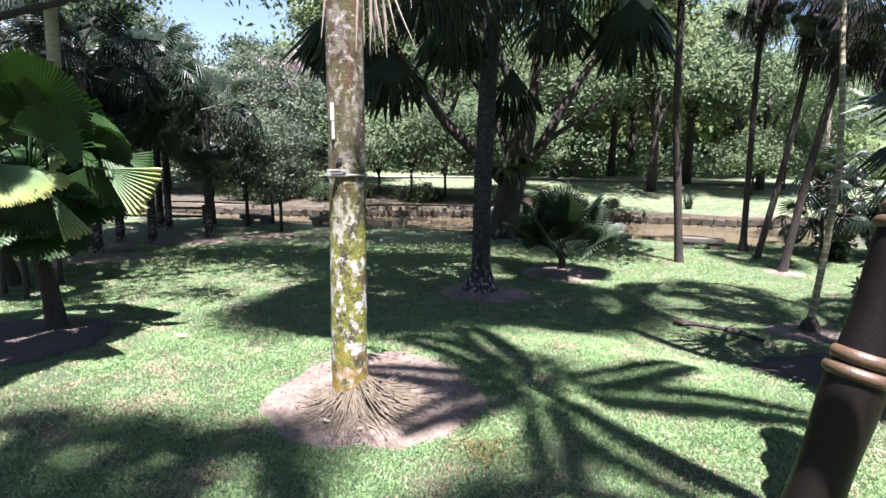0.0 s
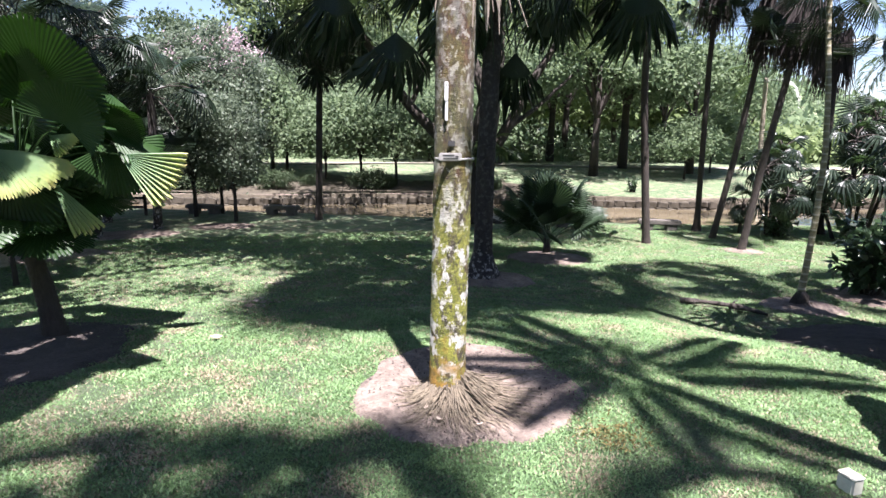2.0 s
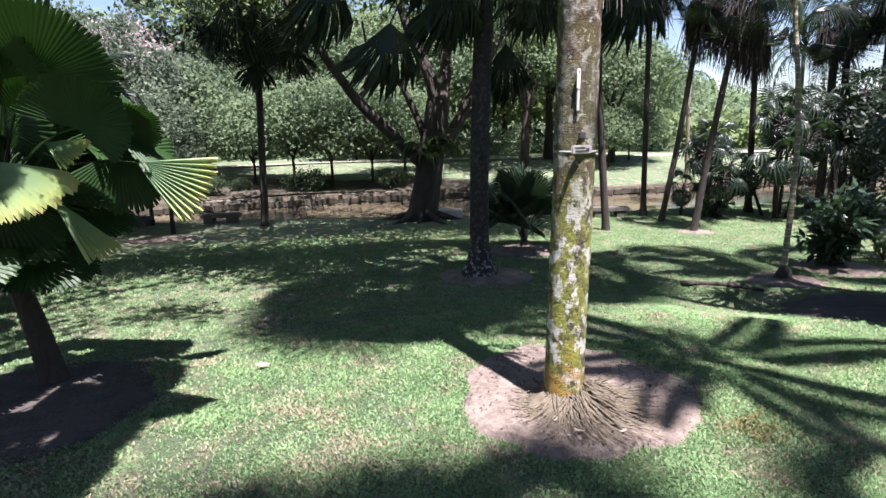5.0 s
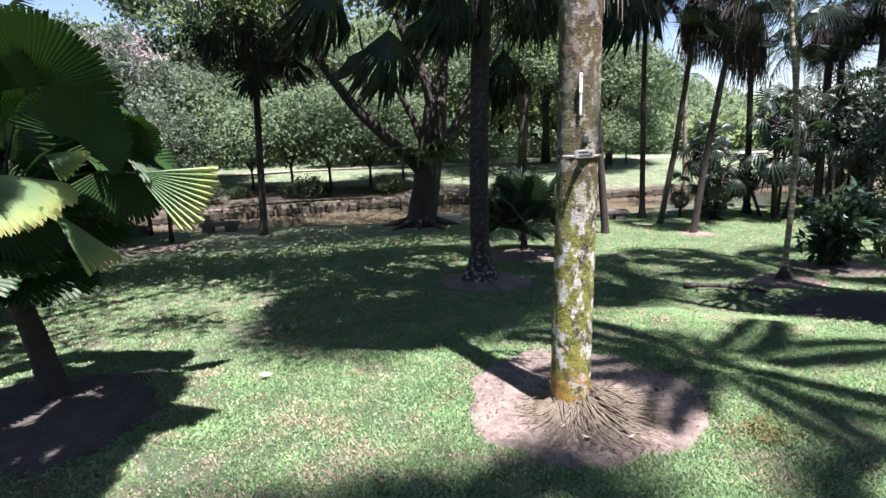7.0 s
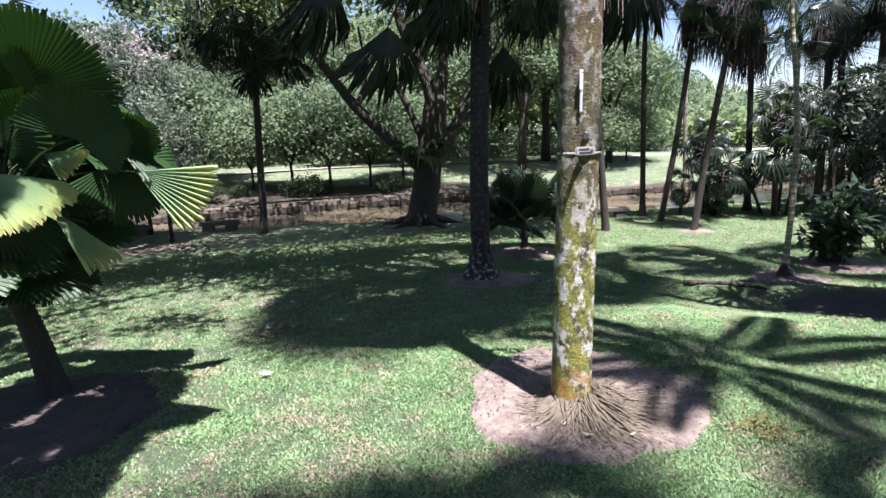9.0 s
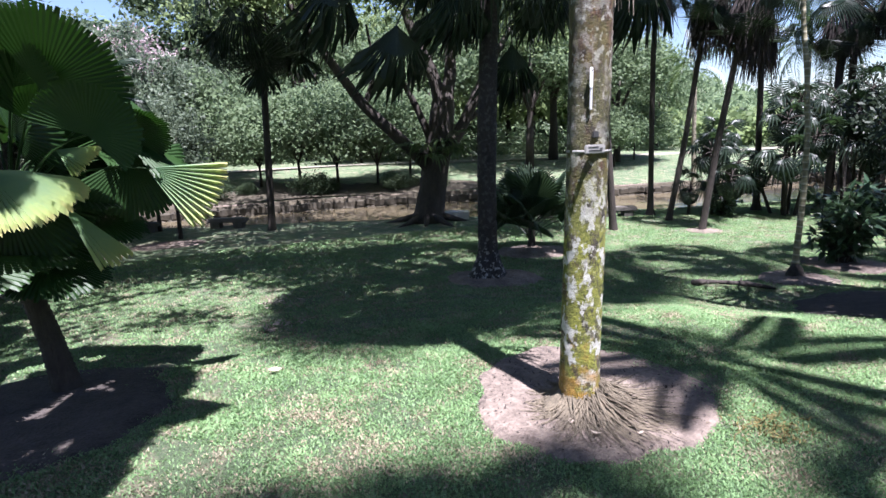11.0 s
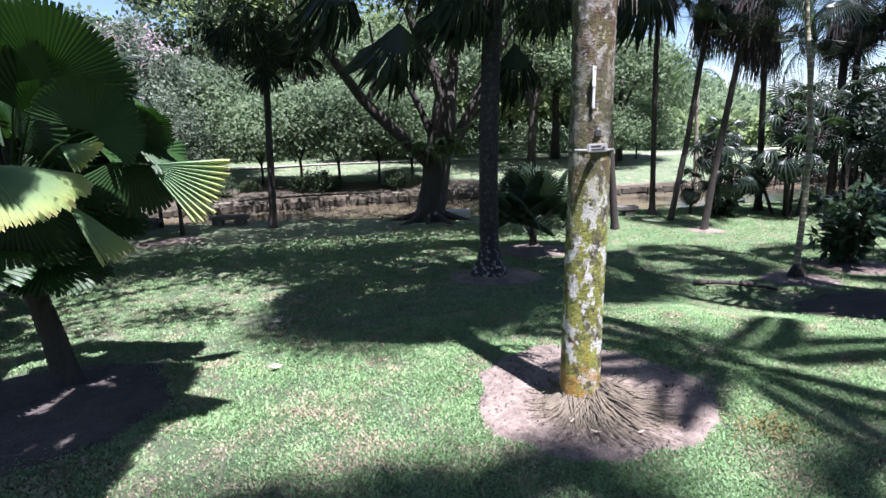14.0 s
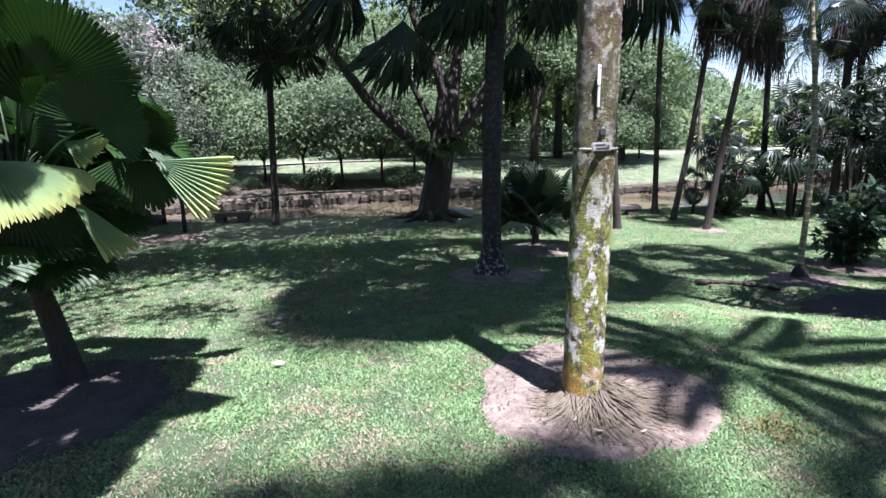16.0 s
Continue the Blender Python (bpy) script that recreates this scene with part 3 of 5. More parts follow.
for bx_, bz_, bw_ in ((-0.08, 2.325, 0.1), (-0.06, 2.3, 0.13), (-0.005, 2.315, 0.03)):
    v, f = box(bx_, -0.201, bz_, bw_, 0.004, 0.009, 0.001)
    part("writing_bar", mesh_data("writing_bar", v, f, BLACK), tag, "dark worn line of writing")
v, f = box(-0.05, -0.18, 2.42, 0.06, 0.02, 0.05, 0.006)
part("tag_holder", mesh_data("tag_holder", v, f, BLACK), front, "dark weathered tag")
v, f = box(-0.1, -0.175, 2.845, 0.03, 0.012, 0.15, 0.004)
card = part("measure_card", mesh_data("measure_card", v, f, WHITE), front, "narrow white strip")
v, f = box(-0.096, -0.172, 2.69, 0.024, 0.01, 0.165, 0.004)
part("strip_tail", mesh_data("strip_tail", v, f, CARD_GREY), card, "greyer lower half of the strip")
v, f = box(-0.1, -0.183, 2.895, 0.01, 0.004, 0.016, 0.001)
part("writing_bar", mesh_data("writing_bar", v, f, BLACK), card, "small dark worn mark")

# ---- the dark palm behind it ----
dark = fan_palm(2.52, 12.3, (2.75, 12.3, 7.0), 0.2, 0.17, DARK_BARK, 32, 1.3, 31, "dark-stemmed fan palm with drooping fronds in shade", lo=0, hi=70,
                mid=[(2.52, 12.32, 1.66), (2.6, 12.3, 4.6)], flare=2.1)


v, f = tube([(0, 0, -0.1), (0, 0, 0.02), (0, 0, 0.14), (0, 0, 0.32), (0, 0, 0.6)], [0.56, 0.46, 0.36, 0.28, 0.2], 22, 0.07, 32)
part("root_mass", mesh_data("root_mass", v, f, DARK_BARK, True), dark, "dark swollen root mass")


def hanging(parent, hub, R, n, spread, facing, seed, start, mat=None, split=0.58, lean=14):
    """A fan that hangs from its hub, its face turned to a bearing, on a stalk from the crown."""
    rng = np.random.RandomState(seed)
    v, f = fan(R, n, spread, split, 0.4, 0.3, 0.35, rng)
    v = v + (rng.randn(len(v), 3) * (np.linalg.norm(v, axis=1) > R * 0.7)[:, None] * 0.05)
    base = np.array(parent.matrix_basis.translation)
    h = np.array(hub, float) - base
    m = pose(*h, 0, 0, facing) @ pose(0, 0, 0, -90 + lean, 0, 0)
    st, sf = tube(curve(np.array(start) - base, h, (0, 0, 0.35), 6), np.linspace(0.022, 0.014, 6), 5)
    v, f = join((turned(v, m), f), (st, sf))
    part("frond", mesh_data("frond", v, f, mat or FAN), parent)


for k, (hx_, hy_, hz_, R_, sp_, fc) in enumerate(((-0.48, 12.0, 5.0, 1.2, 105, 200), (0.62, 12.0, 4.28, 1.25, 110, 190), (1.76, 11.8, 5.0, 1.15, 100, 180), (3.05, 12.2, 4.08, 1.2, 80, 165), (4.02, 12.5, 5.4, 1.2, 110, 165),
                                                  (4.75, 10.6, 5.1, 1.3, 90, 158), (1.3, 12.1, 5.7, 1.2, 115, 180), (5.4, 12.0, 5.6, 1.2, 110, 150), (2.3, 13.6, 5.2, 1.2, 90, 175))):
    hanging(dark, (hx_, hy_, hz_), R_, 34, sp_, fc, 300 + k, (2.73, 12.3, 6.9), split=0.42, lean=8)
soil_mound(2.6, 12.2, 1.05, 0.12, 5, "round of bare soil about the dark palm")
# ---- slender palms along the bank ----
o = fan_palm(-0.5, 22.9, (-0.2, 22.9, 6.9), 0.13, 0.1, GREY_BARK, 22, 1.15, 41, "slim fan palm with a dark ragged crown by the river", lo=-70, mid=[(-0.35, 22.9, 3.2)])
fan_palm(9.3, 16.2, (8.7, 16.4, 8.3), 0.12, 0.09, GREY_BARK, 16, 0.8, 42, "slender grey fan palm with a high crown", mid=[(9.12, 16.28, 1.07), (8.9, 16.4, 3.7)])
n = fan_palm(12.5, 17.85, (12.38, 17.95, 7.8), 0.1, 0.08, GREY_BARK, 15, 0.8, 43, "slender palm with a swollen foot on the bank", mid=[(12.44, 17.93, 2.2), (12.36, 17.96, 4.9)], flare=2.4)
p = fan_palm(12.1, 16.6, (13.1, 16.25, 7.1), 0.1, 0.075, BROWN_BARK, 17, 0.75, 44, "leaning brown palm with hanging dead fronds", mid=[(12.48, 16.46, 1.8), (12.76, 16.33, 4.7)], lo=-85)
q = fan_palm(11.45, 14.65, (12.4, 14.28, 6.4), 0.105, 0.08, GREY_BARK, 19, 0.8, 45, "leaning palm with a shaggy dark crown", mid=[(11.72, 14.53, 1.86), (12.06, 14.38, 4.45)], lo=-85)
fan_palm(7.73, 9.28, (8.05, 10.1, 6.8), 0.058, 0.036, RINGED, 12, 0.7, 46, "thin pale ringed palm with a knobby foot", mid=[(7.97, 9.41, 0.99), (8.12, 9.55, 2.2), (8.15, 9.72, 3.4), (8.15, 9.9, 4.4)], flare=1.9)
m = fan_palm(16.6, 16.6, (16.3, 16.8, 6.4), 0.12, 0.09, BROWN_BARK, 15, 0.7, 47, "palm with a brown swollen foot by the water", flare=2.0, lo=-85)
for ob, at_, nn, ln in ((p, (13.08, 16.26, 7.0), 14, 2.2), (q, (12.37, 14.29, 6.3), 14, 1.9), (o, (-0.2, 22.9, 6.8), 6, 1.8), (n, (12.38, 17.95, 7.7), 9, 1.8), (m, (16.3, 16.8, 6.3), 12, 2.2)):
    skirt(ob, at_, nn, 0.38, ln, 77)
for k, (a, r, dz, fc) in enumerate(((205, 1.5, -0.9, 190), (330, 1.2, -1.6, 150), (250, 0.7, -2.1, 185), (20, 1.7, -0.7, 150), (160, 2.0, -0.3, 200))):
    hanging(o, (-0.2 + r * math.cos(radians(a)), 22.9 + r * math.sin(radians(a)), 6.8 + dz), 0.95, 22, 110, fc, 330 + k, (-0.2, 22.9, 6.8), split=0.4)
boss = next(o for o in scene.collection.objects if o.name.startswith("fan_palm") and abs(o.location.x - 7.73) < 0.02)
v, f = tube([(0, 0, -0.08), (0, 0, 0.02), (0.01, 0, 0.12), (0.03, 0, 0.22), (0.04, 0, 0.3)], [0.2, 0.17, 0.15, 0.12, 0.06], 14, 0.16, 48)
part("root_boss", mesh_data("root_boss", v, f, BROWN_BARK, True), boss, "dark knobby root boss")
soil_mound(7.75, 9.2, 0.75, 0.08, 6, "round of reddish soil about the thin palm")
soil_mound(11.5, 14.6, 0.6, 0.05, 7, "patch of bare soil about the leaning palm")

# ---- low fan palm with arching leaves ----
low = thing("dwarf_fan_palm", 5.1, 14.6, gz(5.1, 14.6), "young fan palm with a burst of stiff dark leaves", "palm")
part("trunk", palm_trunk([(0, 0, -0.05), (0.02, 0, 0.35), (0, 0.02, 0.7)], 0.1, 0.08, BROWN_BARK, 10, 0.08, 1.2, 3), low)
crown(low, (0, 0, 0.45), [fan_frond("frond", 1.35, 1.1, 30, 190, 0.74, -12, 0.1, 0.15, 6, YOUNG_FAN, YOUNG_FAN)], 24, 40, 90, 0.74, 51)
soil_mound(5.1, 14.4, 1.1, 0.1, 8, "shaded bare soil about the young palm")

# ---- big spreading tree ----
def limb_tree(name, x, y, z, label, trunk_pts, trunk_r, limbs, mat, leaf, centre, radii, ncl, per, spread, ll, lw, seed, group="", low=-0.4):
    t = thing(name, x, y, z, label, "tree", group)
    rng = np.random.RandomState(seed)
    v, f = tube(trunk_pts, trunk_r, 14, 0.06, seed)
    part("trunk", mesh_data("trunk", v, f, mat, True), t)
    for pts, r0, r1 in limbs:
        pts = np.array(pts, float)
        k = np.linspace(0, len(pts) - 1, len(pts) * 4)
        q = np.stack([np.interp(k, range(len(pts)), pts[:, i]) for i in range(3)], 1)
        for _ in range(3):
            q[1:-1] = (q[:-2] + q[1:-1] * 2 + q[2:]) / 4
        v, f = tube(q, np.linspace(r0, r1, len(q)), 8, 0.05, seed)
        part("limb", mesh_data("limb", v, f, mat, True), t)
    c = clumps(centre, radii, ncl, rng, low)
    pts = np.concatenate([q + rng.randn(per, 3) * spread * np.array((1, 1, 0.55)) * (0.6 + 0.8 * rng.rand()) for q in c])
    v, f = leaves(pts, ll, lw, rng)
    part("crown", mesh_data("crown", v, f, leaf), t)
    return t


limb_tree("spreading_tree", 5.0, 21.4, gz(5, 21.4), "old spreading tree with forked dark limbs and ferns", [(0, 0, -0.1), (0.05, 0, 0.3), (0.25, 0, 1.3), (0.4, 0, 2.2), (0.6, 0, 3.2), (0.75, 0, 4.2), (0.85, 0.05, 4.9)], [0.82, 0.56, 0.5, 0.52, 0.48, 0.44, 0.3],
          [([(0.35, 0, 1.8), (-0.9, 0, 3.0), (-2.2, 0.2, 4.2), (-3.3, 0.3, 5.8), (-4.5, 0.3, 7.5)], 0.27, 0.11),
           ([(0.7, 0, 4.0), (0.45, 0.1, 5.3), (-0.2, 0.3, 6.6), (-0.6, 0.6, 8.2)], 0.27, 0.13),
           ([(0.85, 0, 4.2), (1.15, 0.1, 5.6), (1.2, 0.3, 7.0), (1.6, 0.5, 8.4)], 0.27, 0.12),
           ([(0.5, -0.2, 2.4), (0.3, -0.25, 3.6), (0.45, -0.2, 4.8), (0.0, 0, 5.8)], 0.2, 0.09),
           ([(0.5, 0, 2.2), (1.4, -0.2, 3.4), (2.2, -0.2, 5.0), (3.6, 0, 7.0)], 0.28, 0.11),
           ([(0.45, 0, 2.0), (0.1, 0.1, 3.4), (-0.5, 0.3, 4.8), (-1.6, 0.4, 6.4)], 0.18, 0.07),
           ([(1.4, -0.2, 3.5), (2.8, 0.3, 4.3), (4.4, 0.6, 5.6)], 0.12, 0.05),
           ([(-2.2, 0.2, 4.2), (-1.6, 0.5, 5.4), (-1.8, 0.7, 7)], 0.1, 0.04)],
          BROWN_BARK, TREE_LIGHT, (0.2, 1.2, 8.2), (7.5, 6, 2.8), 130, 240, 0.75, 0.22, 0.10, 61)

# ---- woods ----
def round_tree(name, label, H, tr, crown_h, radii, ncl, per, spread, ll, lw, seed, leaf, bark=GREY_BARK, group="trees across the river", nl=5, low=-0.6):
    rng = np.random.RandomState(seed)
    limbs = []
    for i in range(nl):
        a = i * 2.4 + rng.rand()
        h = crown_h - radii[2] * (0.9 - 0.2 * rng.rand())
        e = np.array((radii[0] * 0.6 * math.cos(a), radii[1] * 0.6 * math.sin(a), crown_h + radii[2] * 0.4 * rng.rand()))
        limbs.append(([(0, 0, h * 0.8), tuple(e * (0.4, 0.4, 0) + (0, 0, (h + e[2]) / 2)), tuple(e)], tr * 0.6, tr * 0.2))
    return limb_tree(name, 0, 0, 0, label, [(0, 0, -0.15), (0.02, 0, crown_h * 0.3), (0.05 * rng.randn(), 0.05, crown_h * 0.65), (0, 0, crown_h)], [tr * 1.35, tr, tr * 0.85, tr * 0.4],
                     limbs, bark, leaf, (0, 0, crown_h), radii, ncl, per, spread, ll, lw, seed, group, low)


def spot_z(x, y):
    n, f = float(near_y(x)), float(foot_y(x))
    return gz(x, y) if y < n else (float(far_z(x, y - f)) if y > f + 0.4 else -1.3)


def plant_at(ob, places, first=True):
    """Stand a thing at the first place and copies at the rest: x, y, size, turn."""
    for i, (x, y, s, t) in enumerate(places):
        m = pose(x, y, spot_z(x, y), 0, 0, t) @ Matrix.Diagonal((s, s, s, 1))
        if i == 0:
            ob.matrix_basis = m
        else:
            copy_thing(ob, m)


plant_at(round_tree("young_tree", "small round-crowned tree with soft green leaves", 3.0, 0.045, 1.95, (1.6, 1.6, 1.25), 56, 130, 0.3, 0.16, 0.08, 71, TREE_MID),
         [(0.3, 32.8, 1.3, 0), (2.1, 31.5, 1.2, 40), (3.9, 30.7, 1.15, 100), (8.3, 41.5, 1.4, 200), (6.0, 30.6, 1.1, 300), (11.5, 43, 1.5, 20), (-1.8, 35.8, 1.4, 70), (24.5, 31.5, 0.9, 140), (8.4, 32.0, 1.15, 270), (21.0, 29.5, 0.85, 30)])
plant_at(round_tree("shade_tree", "tall tree with a broad green crown on the far lawn", 8, 0.2, 6.0, (3.6, 3.6, 2.6), 70, 150, 0.6, 0.28, 0.14, 72, TREE_MID),
         [(16.1, 31.5, 1.1, 0), (19.8, 34.2, 1.15, 60), (22.7, 31.2, 0.85, 140), (27, 40, 0.95, 30), (33, 38, 0.7, 80), (12.6, 38.5, 0.95, 200), (17.5, 40.5, 1.1, 320), (14, 46, 1.2, 90), (22, 47, 1.3, 10), (6, 50, 1.3, 50), (30, 52, 1.1, 150), (40, 56, 0.85, 15)])
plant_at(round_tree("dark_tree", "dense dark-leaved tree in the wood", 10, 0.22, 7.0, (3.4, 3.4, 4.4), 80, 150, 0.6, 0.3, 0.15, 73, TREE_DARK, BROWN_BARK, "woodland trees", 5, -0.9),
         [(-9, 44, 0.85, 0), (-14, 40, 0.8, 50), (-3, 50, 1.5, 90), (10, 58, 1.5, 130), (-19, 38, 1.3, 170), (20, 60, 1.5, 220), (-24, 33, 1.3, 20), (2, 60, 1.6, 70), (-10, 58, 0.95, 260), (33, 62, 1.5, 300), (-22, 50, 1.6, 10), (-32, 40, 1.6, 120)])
plant_at(round_tree("grey_tree", "bushy tree with fine grey-green leaves by the river", 7, 0.13, 4.4, (2.6, 2.6, 3.6), 90, 150, 0.42, 0.2, 0.1, 74, TREE_GREY, BROWN_BARK, "woodland trees", 5, -0.95),
         [(-5.6, 32.5, 1.0, 0), (-2.6, 35.5, 0.8, 80), (-9.5, 33.5, 0.9, 160), (-12, 35, 1.2, 240)])
plant_at(round_tree("pink_tree", "flowering tree covered in pale pink blossom", 9, 0.2, 6.8, (2.3, 2.3, 1.9), 50, 130, 0.5, 0.26, 0.16, 75, PINK, BROWN_BARK, "woodland trees", 5, -0.8), [(-6.1, 40, 0.94, 0)])

# distant woods behind everything, and a wooded hill
rng = np.random.RandomState(81)
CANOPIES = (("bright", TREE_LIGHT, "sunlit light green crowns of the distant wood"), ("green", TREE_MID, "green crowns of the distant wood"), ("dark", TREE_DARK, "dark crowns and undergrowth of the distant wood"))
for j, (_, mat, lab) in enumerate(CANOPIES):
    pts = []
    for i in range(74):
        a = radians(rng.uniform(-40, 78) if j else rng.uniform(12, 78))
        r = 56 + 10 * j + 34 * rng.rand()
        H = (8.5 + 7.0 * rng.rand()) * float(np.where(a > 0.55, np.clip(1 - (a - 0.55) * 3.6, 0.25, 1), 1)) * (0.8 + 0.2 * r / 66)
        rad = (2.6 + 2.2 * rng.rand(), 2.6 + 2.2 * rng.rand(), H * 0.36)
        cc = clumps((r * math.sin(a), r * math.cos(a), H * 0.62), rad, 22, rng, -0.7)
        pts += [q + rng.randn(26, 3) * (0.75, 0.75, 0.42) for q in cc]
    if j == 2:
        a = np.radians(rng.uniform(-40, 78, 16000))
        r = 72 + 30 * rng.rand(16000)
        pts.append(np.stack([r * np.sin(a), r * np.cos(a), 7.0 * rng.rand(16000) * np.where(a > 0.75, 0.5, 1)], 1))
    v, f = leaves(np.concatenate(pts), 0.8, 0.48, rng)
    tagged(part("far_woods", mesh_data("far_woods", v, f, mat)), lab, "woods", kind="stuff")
hx, hy = np.meshgrid(np.linspace(40, 260, 60), np.linspace(90, 230, 40))
hz = 24 * np.exp(-((hx - 120) / 55) ** 2 - ((hy - 160) / 45) ** 2) + 0.4
idx = np.arange(hx.size).reshape(hx.shape)
hf = np.stack([idx[:-1, :-1], idx[:-1, 1:], idx[1:, 1:], idx[1:, :-1]], -1).reshape(-1, 4)
tagged(part("hill", mesh_data("hill", np.stack([hx, hy, hz], -1).reshape(-1, 3), hf, LAWN, True)), "low wooded hill in the distance", "hill", kind="structure")
k = rng.randint(0, hx.size, 30000)
pts = np.stack([hx.ravel()[k] + rng.randn(30000) * 2, hy.ravel()[k] + rng.randn(30000) * 2, hz.ravel()[k] + 3.5 * rng.rand(30000)], 1)
v, f = leaves(pts, 1.9, 1.2, rng)
tagged(part("hill_woods", mesh_data("hill_woods", v, f, TREE_MID)), "trees that cover the far hill", "woods", kind="stuff")

# ---- licuala by the path ----
def blade(R, n, spread, seed, mat, droop=0.25, pleat=0.42, slit=0.0):
    rng = np.random.RandomState(seed)
    v, f = fan(R, n, spread, 0.9, pleat, droop, 0.0, rng, blunt=0.5, slit=slit)
    return mesh_data("leaf", v, f, mat)


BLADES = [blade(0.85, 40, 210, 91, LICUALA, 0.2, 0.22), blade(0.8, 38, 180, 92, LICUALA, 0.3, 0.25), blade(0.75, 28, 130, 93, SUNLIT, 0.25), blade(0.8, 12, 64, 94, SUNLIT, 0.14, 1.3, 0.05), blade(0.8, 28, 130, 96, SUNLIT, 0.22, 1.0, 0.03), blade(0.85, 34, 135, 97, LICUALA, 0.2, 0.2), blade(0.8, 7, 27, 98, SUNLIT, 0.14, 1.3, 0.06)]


def licuala(x, y, stem, label):
    p = thing("licuala_palm", x, y, gz(x, y), label, "palm", "round-leaved palms")
    part("trunk", palm_trunk([(0, 0, -0.05)] + stem, 0.13, 0.09, BROWN_BARK, 12, 0.06, 1.3, 7, 0.06), p)
    return p, Vector((x, y, gz(x, y))), stem[-1]


def licuala_leaf(palm, hub, tip, size, kind, face):
    """A leaf from its hub towards its tip, its upper side turned to face, on a stalk from the stem's head."""
    ob, base, head = palm
    h, t = Vector(hub), Vector(tip)
    d = (t - h).normalized()
    sd = d.cross(Vector(face)).normalized()
    up = sd.cross(d)
    m = Matrix((sd, d, up)).transposed().to_4x4()
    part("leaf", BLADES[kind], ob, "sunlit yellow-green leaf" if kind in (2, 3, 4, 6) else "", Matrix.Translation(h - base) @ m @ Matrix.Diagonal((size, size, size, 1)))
    v, f = tube(curve(head, tuple(h - base), (0, 0, 0.15), 6), np.linspace(0.016, 0.009, 6), 5)
    part("stalk", mesh_data("stalk", v, f, LICUALA), ob)


low_palm = licuala(-4.35, 9.3, [(-0.1, 0.1, 0.6), (-0.25, 0.15, 1.3), (-0.2, 0.1, 2.0)], "low palm with big round pleated glossy leaves")
lic = low_palm[0]
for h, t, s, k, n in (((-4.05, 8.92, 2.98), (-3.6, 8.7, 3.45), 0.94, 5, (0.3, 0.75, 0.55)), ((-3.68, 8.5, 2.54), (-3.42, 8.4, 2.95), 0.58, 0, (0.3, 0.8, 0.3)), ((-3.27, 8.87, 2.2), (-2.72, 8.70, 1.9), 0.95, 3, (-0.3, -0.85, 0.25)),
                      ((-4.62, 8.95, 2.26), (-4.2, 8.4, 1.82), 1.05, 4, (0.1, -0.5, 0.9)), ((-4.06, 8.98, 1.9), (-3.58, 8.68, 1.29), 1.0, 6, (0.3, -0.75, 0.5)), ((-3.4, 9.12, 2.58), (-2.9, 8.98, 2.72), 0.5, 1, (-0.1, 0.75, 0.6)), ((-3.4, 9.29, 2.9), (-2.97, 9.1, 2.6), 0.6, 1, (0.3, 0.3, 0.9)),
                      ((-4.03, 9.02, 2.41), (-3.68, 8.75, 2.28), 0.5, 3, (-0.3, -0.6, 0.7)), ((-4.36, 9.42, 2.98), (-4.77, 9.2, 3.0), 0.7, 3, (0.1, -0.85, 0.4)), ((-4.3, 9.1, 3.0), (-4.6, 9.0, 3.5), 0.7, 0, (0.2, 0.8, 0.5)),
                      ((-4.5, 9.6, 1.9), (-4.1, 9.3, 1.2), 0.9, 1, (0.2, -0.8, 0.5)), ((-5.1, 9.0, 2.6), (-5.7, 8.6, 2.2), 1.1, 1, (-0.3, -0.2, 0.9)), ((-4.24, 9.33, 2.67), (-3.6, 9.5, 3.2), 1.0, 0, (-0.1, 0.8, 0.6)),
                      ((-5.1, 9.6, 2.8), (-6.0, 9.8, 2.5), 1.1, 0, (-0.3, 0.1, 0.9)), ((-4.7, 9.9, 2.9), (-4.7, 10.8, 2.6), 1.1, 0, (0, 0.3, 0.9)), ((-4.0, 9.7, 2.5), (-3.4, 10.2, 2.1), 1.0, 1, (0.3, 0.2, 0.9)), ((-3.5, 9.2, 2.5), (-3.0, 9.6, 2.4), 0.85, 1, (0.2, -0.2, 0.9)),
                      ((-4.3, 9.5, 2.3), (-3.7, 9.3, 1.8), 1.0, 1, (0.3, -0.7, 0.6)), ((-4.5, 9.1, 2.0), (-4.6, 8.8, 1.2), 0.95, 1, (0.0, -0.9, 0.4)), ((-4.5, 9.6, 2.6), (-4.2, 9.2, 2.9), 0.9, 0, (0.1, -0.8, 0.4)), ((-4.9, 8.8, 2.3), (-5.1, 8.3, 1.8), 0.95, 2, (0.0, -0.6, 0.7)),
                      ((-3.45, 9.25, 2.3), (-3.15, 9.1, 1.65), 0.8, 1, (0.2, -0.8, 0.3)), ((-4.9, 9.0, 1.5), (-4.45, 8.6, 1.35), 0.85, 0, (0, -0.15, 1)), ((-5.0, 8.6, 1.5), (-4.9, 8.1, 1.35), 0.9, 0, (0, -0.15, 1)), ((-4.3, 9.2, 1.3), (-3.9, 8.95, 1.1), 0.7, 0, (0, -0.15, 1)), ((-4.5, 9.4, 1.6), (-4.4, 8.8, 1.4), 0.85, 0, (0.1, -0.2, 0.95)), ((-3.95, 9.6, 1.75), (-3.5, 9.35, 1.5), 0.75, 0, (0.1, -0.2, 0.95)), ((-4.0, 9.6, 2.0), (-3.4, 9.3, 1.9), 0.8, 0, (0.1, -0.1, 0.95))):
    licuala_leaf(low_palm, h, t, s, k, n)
soil_mound(-4.75, 8.7, 1.6, 0.01, 196, "bare soil under the round-leaved palms, its shade put into the colour", 0.95, SHADE_SOIL_AND_CRUMBS)
